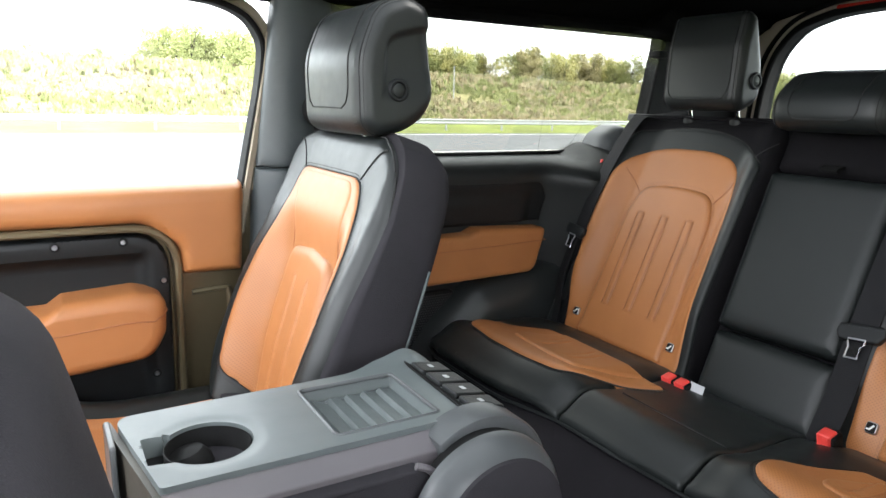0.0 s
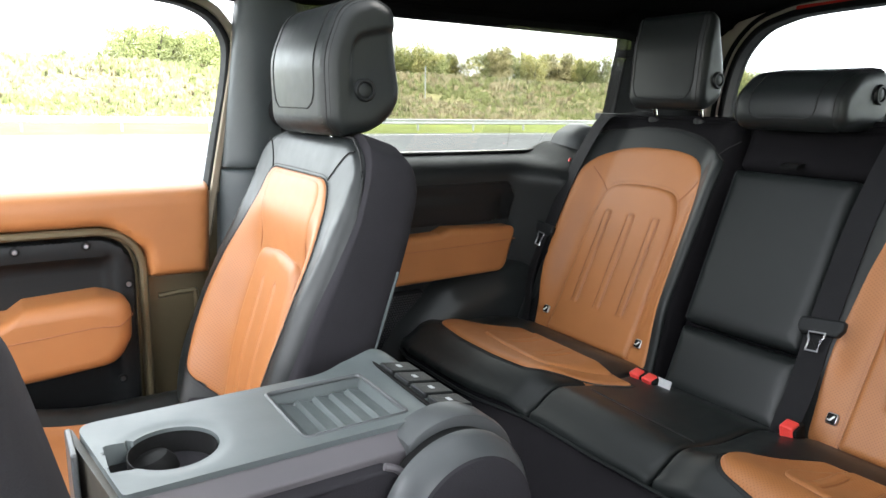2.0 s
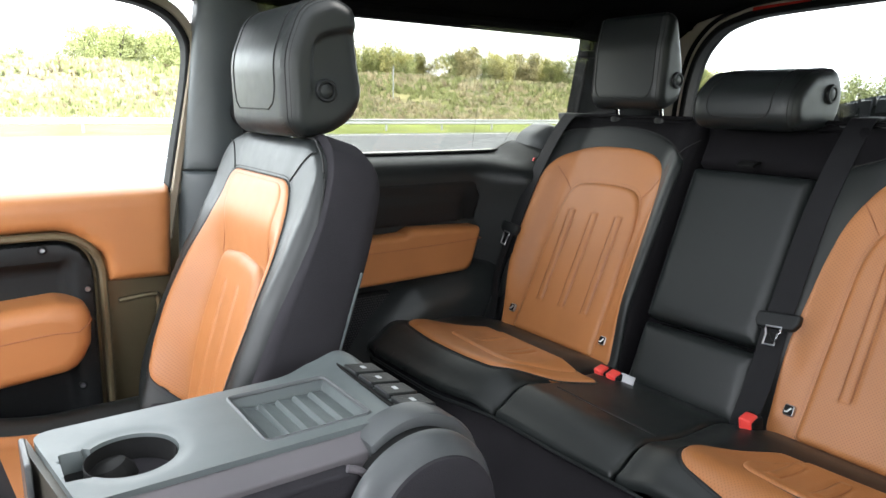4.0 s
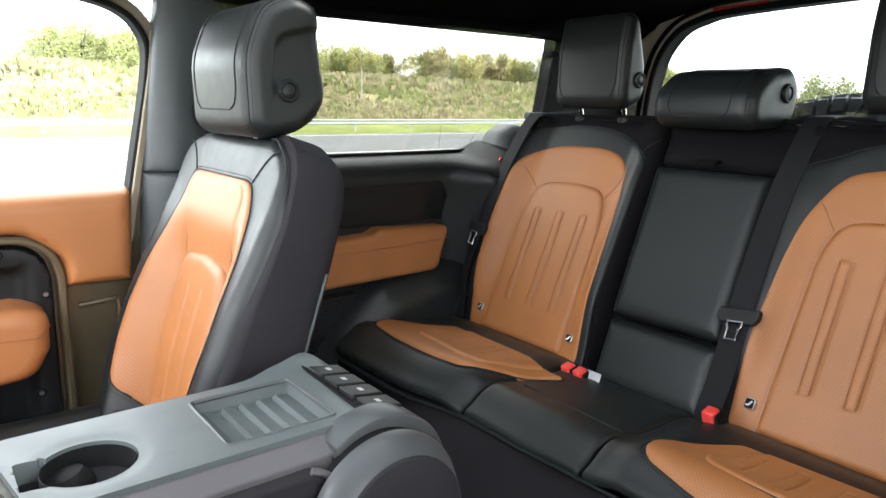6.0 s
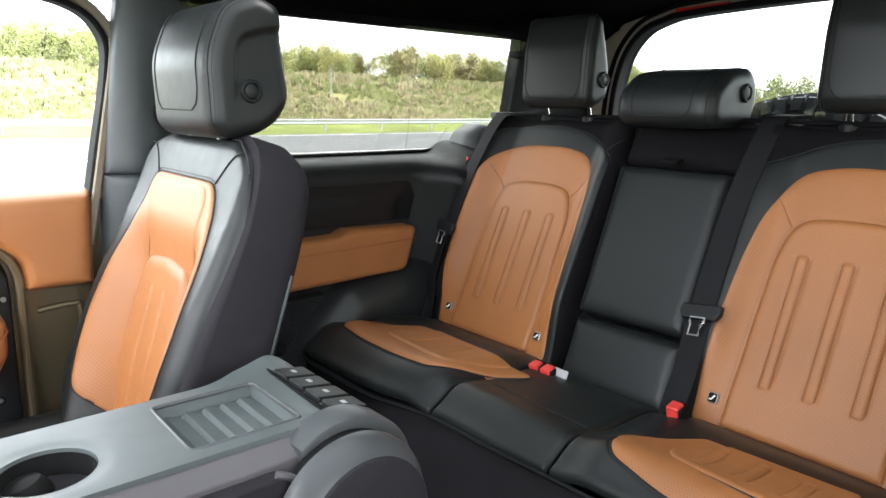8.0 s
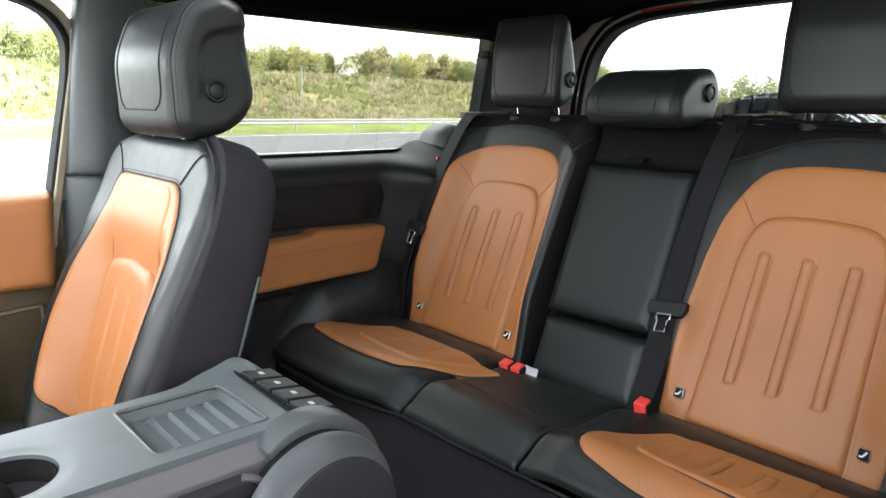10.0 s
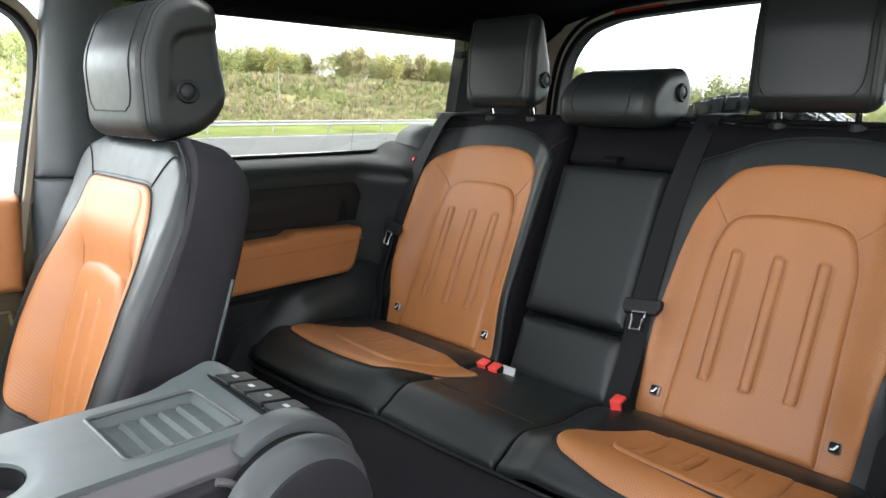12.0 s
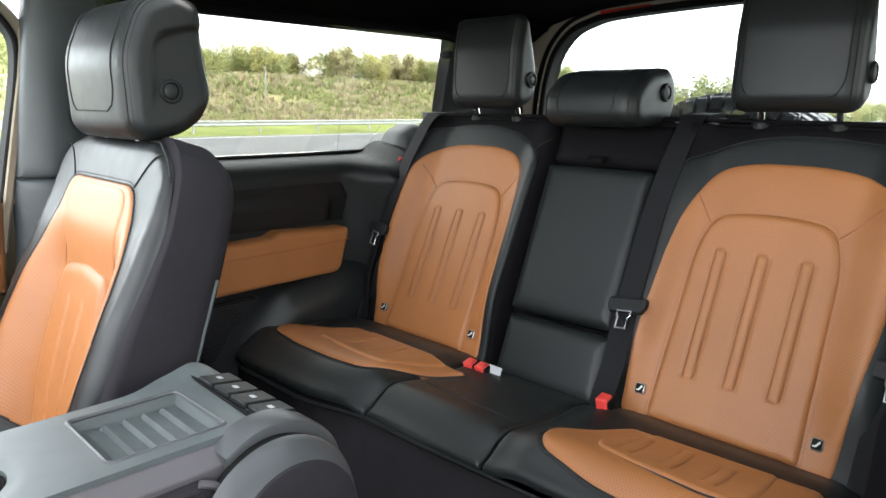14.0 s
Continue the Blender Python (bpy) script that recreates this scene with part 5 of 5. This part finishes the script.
# hinge covers at the near rear end
def crescent(cx, cz, r0, r1, a0, a1, y0, y1, edge):
    """A curved cover round the hinge axis between two angles (degrees), from y0 towards the near side y1, with a rolled near edge."""
    rings = []
    for k in range(41):
        t = radians(a0 + (a1 - a0) * k / 40)
        f = min(1.0, 12 * min(k, 40 - k) / 40 + 0.12)
        d = Vector((math.cos(t), 0, math.sin(t)))
        o = Vector((cx, 0, cz))
        rr = r0 + (r1 - r0) * f
        rings.append([o + d * r0 + Vector((0, y0, 0)), o + d * rr + Vector((0, y0, 0)), o + d * rr + Vector((0, y1 + edge, 0)), o + d * (rr - edge * 0.3) + Vector((0, y1 + edge * 0.3, 0)), o + d * (rr - edge) + Vector((0, y1, 0)), o + d * r0 + Vector((0, y1, 0))])
    return loft(rings)


part("hinge_cover", crescent(-0.676, 0.549, 0.060, 0.0925, -25, 140, -0.092, -0.130, 0.006), M_GREYM, console, "grey rounded hinge cover")
# Black disc put in as the shade between cover and hinge disc.
part("hinge_spacer", disc((-0.682, -0.128, 0.549), (0, -1, 0), [(0.02, 0.0), (0.080, 0.0), (0.080, 0.024), (0.02, 0.024)], 64), M_RUB, console, "black disc standing in for the shaded gap of the hinge")
hd = part("hinge_disc", disc((-0.688, -0.148, 0.546), (0, -1, 0), [(0.02, 0.0), (0.086, 0.0), (0.0905, 0.004), (0.0905, 0.012), (0.089, 0.017), (0.0755, 0.041), (0.073, 0.0425), (0.02, 0.0425)], 96), M_GREYM, console, "grey hinge disc of the seat")
part("hinge_cap", disc((-0.690, -0.190, 0.551), (0, -1, 0), [(0.073, 0.0), (0.0725, 0.0045), (0.069, 0.006), (0.02, 0.006), (0.001, 0.006)], 96), M_FAB, hd, "charcoal hinge cap")
# end wedge at the front
part("end_face", slab([(-0.104, 0.624, 0.004), (0.080, 0.624, 0.004), (0.080, 0.36, 0.004), (-0.104, 0.36, 0.004)], lambda a, b, h: Vector((-1.002 - 0.145 * (a + 0.104) - h, a, b)), -0.004, 0.003), M_BRND, console, "dark brown coated end face")
part("end_plate", slab([(0.0, 0.632, 0.004), (0.066, 0.632, 0.004), (0.066, 0.36, 0.004), (-0.04, 0.36, 0.004)], lambda a, b, h: Vector((-1.026 - h, a, b)), 0.0, 0.006, 0.002, 0.002), M_GREYM, console, "pale grey end plate")
# Rim grey is darker than the top, standing in for the tray's shaded wall.
rim = resample(arc_outline([(-0.8255, -0.0775, 0.008), (-0.7025, -0.0775, 0.008), (-0.7025, 0.0475, 0.008), (-0.8255, 0.0475, 0.008)], 6), 0.006)
part("tray_rim", tube([Vector((p.x, p.y, ZT - 0.0012)) for p in rim], 0.0028, 8, True), M_GREYM, console, "grey rim round the tray, darker for its shaded edge")
for ob in list(console.children):
    local(ob)


# ================= outside =================
GZ = -0.66


def ground_z(x, y):
    z = GZ + 0.25 * smooth(33.5, 40, y)
    z += BANK * smooth(41, 62, y) + 0.35 * noise.noise(Vector((x * 0.07, y * 0.09, 0))) * smooth(40, 50, y)
    return z


def ground_mesh():
    xs = [-3000, -1000, -400, -200] + [-100 + 5 * i for i in range(54)] + [250, 400, 1000, 3000]
    ys = [-3000, -500, -100, -30, -10, 0, 10, 20, 28, 32, 33.5, 36, 38, 40, 42, 44, 46, 48, 50, 52, 54, 56, 58, 60, 62, 66, 72, 90, 150, 500, 3000]
    bm = bmesh.new()
    rows = [[bm.verts.new((x, y, ground_z(x, y))) for y in ys] for x in xs]
    for a, b in zip(rows, rows[1:]):
        for i in range(len(ys) - 1):
            bm.faces.new((a[i], b[i], b[i + 1], a[i + 1]))
    return bm


M_GRASS = mat("mown_grass", (0.14, 0.165, 0.04), 0.9, spec=0.2, vary=0.3, vary_size=2.5)
M_BANKG = mat("rough_bank_grass", (0.19, 0.175, 0.085), 0.95, spec=0.1, vary=0.35, vary_size=3.0)
M_ROAD = mat("worn_asphalt", (0.092, 0.096, 0.10), 0.85, spec=0.3, grain=0.6, grain_size=0.02, vary=0.12, vary_size=3.0, bump_dist=0.004)
M_RAIL = mat("galvanised_steel", (0.34, 0.355, 0.36), 0.6, metal=0.3, vary=0.1, vary_size=1.0)
M_LINE = mat("worn_road_paint", (0.6, 0.6, 0.56), 0.8, vary=0.2, vary_size=0.5)
M_TUFT = [mat("bank_weeds", c, 0.9, spec=0.1, vary=0.35, vary_size=1.4) for c in ((0.27, 0.28, 0.13), (0.33, 0.28, 0.18), (0.235, 0.25, 0.115), (0.35, 0.315, 0.20))]
M_LEAF = [mat("tree_leaves", c, 0.8, spec=0.2, vary=0.35, vary_size=0.7, rand=0.15) for c in ((0.30, 0.32, 0.135), (0.37, 0.35, 0.145), (0.25, 0.265, 0.125), (0.32, 0.285, 0.15))]
M_BARK = mat("tree_bark", (0.09, 0.075, 0.06), 0.9, vary=0.3)
ground = part("ground", ground_mesh(), M_GRASS, None)
ground.data.materials.append(M_BANKG)
for poly in ground.data.polygons:
    if poly.center.y > 41:
        poly.material_index = 1
tagged(ground, "mown grass verge rising into a bank", "ground", kind="structure")
road = part("road", box(-600, 600, -14, 31.5, GZ - 0.05, GZ + 0.02), M_ROAD, None)
tagged(road, "wide pale grey asphalt road beside the car", "road", kind="structure")
for y in (7.5, 19.2, 30.2):
    part("road_line", box(-300, 300, y, y + 0.16, GZ + 0.0, GZ + 0.025), M_LINE, road, "worn white road line")

rail = thing("guard_rail", "galvanised steel guard rail on posts along the verge", "guard rail", at=(0, 34.5, GZ))
prof = [(0.0, 0.40), (0.04, 0.44), (0.04, 0.50), (0.0, 0.545), (0.0, 0.565), (0.04, 0.61), (0.04, 0.67), (0.0, 0.71), (-0.004, 0.71), (-0.004, 0.40)]
bmr = loft([[Vector((x, -y, z)) for y, z in prof] for x in (-120, -40, 0, 40, 80, 200)])
part("rail_beam", bmr, M_RAIL, rail)
post = box(-0.05, 0.05, 0.01, 0.10, 0.0, 0.66)
pm = part("rail_post", post, M_RAIL, rail)
for i in range(1, 60):
    p = new("rail_post", pm.data)
    p.parent = rail
    p.location = (-60 + i * 4.0, 0, 0)

# weeds and brush on the bank
rng = random.Random(7)


def tuft(bm, x, y, z, size, col):
    n = 9
    for k in range(n):
        a = rng.uniform(0, 6.283)
        r = size * rng.uniform(0.1, 0.75)
        cx, cy = x + math.cos(a) * r * 0.6, y + math.sin(a) * r * 0.6
        hh = size * rng.uniform(0.5, 1.15)
        wd = size * rng.uniform(0.10, 0.24)
        b = rng.uniform(0, 3.14)
        dx, dy = math.cos(b) * wd, math.sin(b) * wd
        lx, ly = rng.uniform(-0.3, 0.3) * size, rng.uniform(-0.3, 0.3) * size
        v = [bm.verts.new(p) for p in ((cx - dx, cy - dy, z - 0.1), (cx + dx, cy + dy, z - 0.1), (cx + dx * 1.2 + lx * .5, cy + dy * 1.2 + ly * .5, z + hh * 0.6), (cx + lx, cy + ly, z + hh), (cx - dx * 1.2 + lx * .5, cy - dy * 1.2 + ly * .5, z + hh * 0.55))]
        bm.faces.new(v)


for mi, m in enumerate(M_TUFT):
    bm = bmesh.new()
    for k in range(7000):
        y = 40.5 + 23 * rng.random() ** 1.2
        x = rng.uniform(-45, 120)
        patch = noise.noise(Vector((x * 0.11, y * 0.16, mi * 7.3)))
        if patch < -0.3 + 0.2 * rng.random():
            continue
        tuft(bm, x, y, ground_z(x, y), rng.uniform(0.22, 0.62) * (1.3 if y > 55 else 0.9), mi)
    ob = part("bank_weeds", bm, m, None)
    tagged(ob, ("green", "tan dry", "dark green", "pale straw")[mi] + " weeds and tall grass covering the bank", "weeds", kind="stuff")


def leafy(seed, h, w, dense=1.0):
    """Trunk with limbs, and a crown of many small leaf clumps with an uneven outline."""
    r = random.Random(seed)
    tb = bmesh.new()

    def limb(p, q, r0, r1):
        rings = []
        for s in (0, 0.5, 1):
            c = p.lerp(q, s) + Vector((r.uniform(-.05, .05), r.uniform(-.05, .05), 0)) * (s * (1 - s) * 4)
            rad = r0 + (r1 - r0) * s
            rings.append([tb.verts.new(c + Vector((math.cos(k * 1.2566) * rad, math.sin(k * 1.2566) * rad, 0))) for k in range(5)])
        for a, b in zip(rings, rings[1:]):
            for k in range(5):
                tb.faces.new((a[k], a[(k + 1) % 5], b[(k + 1) % 5], b[k]))

    limb(Vector((0, 0, -0.4)), Vector((0, 0, h * 0.5)), 0.03 * h, 0.018 * h)
    tips = []
    for k in range(9):
        a = k * 0.9 + r.uniform(-0.4, 0.4)
        z0 = h * r.uniform(0.18, 0.5)
        q = Vector((math.cos(a) * w * r.uniform(0.25, 0.5), math.sin(a) * w * r.uniform(0.25, 0.5), h * r.uniform(0.45, 0.92)))
        limb(Vector((0, 0, z0)), q, 0.012 * h, 0.004 * h)
        tips.append(q)
    cb = bmesh.new()
    tips += [Vector((r.uniform(-.3, .3) * w, r.uniform(-.3, .3) * w, h * r.uniform(0.12, 0.6))) for _ in range(10)]
    for q in tips:
        rad = w * r.uniform(0.18, 0.32)
        for _ in range(int(230 * dense)):
            d = Vector((r.gauss(0, 1), r.gauss(0, 1), r.gauss(0, 0.8))).normalized() * rad * r.random() ** 0.4
            p = q + d
            s = h * r.uniform(0.010, 0.026)
            u = Vector((r.gauss(0, 1), r.gauss(0, 1), r.gauss(0, 1))).normalized() * s
            v = u.orthogonal().normalized() * s * 0.8
            cb.faces.new([cb.verts.new(x) for x in (p - u, p + v, p + u, p - v)])
    return tb, cb


kinds = []
for i in range(5):
    tb, cb = leafy(20 + i, 4.2, 3.6 if i < 3 else 2.8)
    me_t, me_c = bpy.data.meshes.new("trunk"), bpy.data.meshes.new("crown")
    tb.to_mesh(me_t), cb.to_mesh(me_c)
    me_t.materials.append(M_BARK)
    me_c.materials.append(M_LEAF[i % 4])
    kinds.append((me_t, me_c))


def tree(x, y, size, kind, label, group):
    t = thing("tree", label, "tree", group, at=(x, y, ground_z(x, y)))
    t.scale = (size, size, size)
    t.rotation_euler = (0, 0, rng.uniform(0, 6.28))
    for nm, me in zip(("trunk", "crown"), kinds[kind]):
        o = new(nm, me)
        o.parent = t


for i in range(170):
    x = -42 + i * 0.95 + rng.uniform(-1, 1)
    y = 63 + rng.uniform(-2, 12)
    k = rng.choice((0, 1, 1, 2, 3, 4, 0))
    s = rng.uniform(0.68, 1.08) * (1.0 if x > 8 else 0.40)
    tree(x, y, s, k, ("green", "yellow green", "dark green", "brownish", "green")[k] + " leafy bush-like tree on top of the bank", "trees on the bank")
for i in range(34):
    az = radians(52 + i * 1.1 + rng.uniform(-0.4, 0.4))
    far = rng.uniform(84, 112)
    tree(math.sin(az) * far, math.cos(az) * far, rng.uniform(0.5, 0.85), rng.choice((0, 2, 2, 1)), "low leafy tree beyond the road end", "trees behind the car")
for az, far, s, k in ((55.5, 78, 1.15, 2), (57.5, 82, 1.25, 0), (65.2, 86, 1.2, 2), (67.0, 88, 1.35, 2), (68.5, 92, 1.1, 0), (61.5, 96, 1.0, 1), (73, 100, 1.1, 2)):
    tree(math.sin(radians(az)) * far, math.cos(radians(az)) * far, s, k, "rounded leafy tree beyond the road end", "trees behind the car")
for x, y, s, k in ((39.7, 66, 0.95, 1), (38.6, 68, 0.9, 0), (41.0, 70, 1.0, 0)):
    tree(x, y, s, k, "yellow green leafy bush-like tree on top of the bank", "trees on the bank")
pole = part("sign_post", disc((30.5, 51, ground_z(30.5, 51) - 0.2), (0, 0, 1), [(0.045, 0), (0.045, 3.0), (0.04, 3.05)], 10), M_RAIL, None)
tagged(pole, "slim grey post standing in the bank", "post")

# ---- spare wheel on the tailgate ----
spare = thing("spare_wheel", "black all-terrain spare tyre with chunky tread on the tailgate", "wheel", at=(1.03, 0.085, 0.604))
spare.scale = (1, 1.045, 1.045)
TR, TW = 0.398, 0.25
prof_t = [(0.24, -0.10), (0.30, -0.122), (0.36, -0.124), (0.382, -0.108), (0.388, -0.09), (0.390, 0.0), (0.388, 0.09), (0.382, 0.108), (0.36, 0.124), (0.30, 0.122), (0.24, 0.10)]
# Same rubber twice: dark carcass for shaded grooves, paler blocks for their lit tops.
tyre = part("tyre", disc((0, 0, 0), (1, 0, 0), prof_t, 72), M_GREYD, spare, "black rubber tyre")
bmb = bmesh.new()
for row, (u0, u1, sh) in enumerate(((-0.122, -0.078, 0.0), (-0.070, -0.024, 0.5), (-0.016, 0.022, 0.2), (0.030, 0.074, 0.7), (0.080, 0.122, 0.3))):
    for k in range(72):
        a0 = (k + sh) / 72 * 2 * math.pi
        a1 = a0 + 2 * math.pi / 72 * 0.8
        tw = 0.03 * (1 if row % 2 else -1)
        base = 0.382 if abs(u0 + u1) < 0.15 else 0.372
        top = TR if abs(u0 + u1) < 0.15 else 0.392
        ring = []
        for rad, sh2 in ((base, 0), (top, 0.0025)):
            ring.append([bmb.verts.new((u, rad * math.cos(a), rad * math.sin(a))) for u, a in ((u0 + sh2, a0), (u1 - sh2, a0 + tw), (u1 - sh2, a1 + tw), (u0 + sh2, a1))])
        bmb.faces.new(ring[1])
        for i in range(4):
            bmb.faces.new((ring[0][i], ring[0][(i + 1) % 4], ring[1][(i + 1) % 4], ring[1][i]))
for k in range(60):
    a0 = k / 60 * 2 * math.pi
    a1 = a0 + 2 * math.pi / 60 * (0.66 if k % 2 else 0.78)
    r_in = 0.338 if k % 2 else 0.352
    ring = []
    for u, e in ((-0.118, 0.0), (-0.131, 0.003)):
        ring.append([bmb.verts.new((u, rad * math.cos(a), rad * math.sin(a))) for rad, a in ((r_in + e, a0 + e), (0.388 - e, a0 + 0.02 + e), (0.388 - e, a1 + 0.02 - e), (r_in + e, a1 - e))])
    bmb.faces.new(ring[1])
    for i in range(4):
        bmb.faces.new((ring[0][i], ring[0][(i + 1) % 4], ring[1][(i + 1) % 4], ring[1][i]))
tagged(part("tread_blocks", bmb, M_TREAD_LIT, tyre, "chunky tread blocks in a paler rubber for the light on them"), kind="stuff")
part("rim", disc((0, 0, 0), (1, 0, 0), [(0.24, -0.08), (0.20, -0.03), (0.06, -0.02), (0.05, 0.02), (0.20, 0.03), (0.24, 0.08)], 40), M_GREYD, spare, "dark wheel rim")
part("wheel_carrier", box(-0.24, -0.02, -0.12, 0.12, -0.12, 0.12, 0.02), M_PLA, spare, "black wheel carrier on the tailgate")
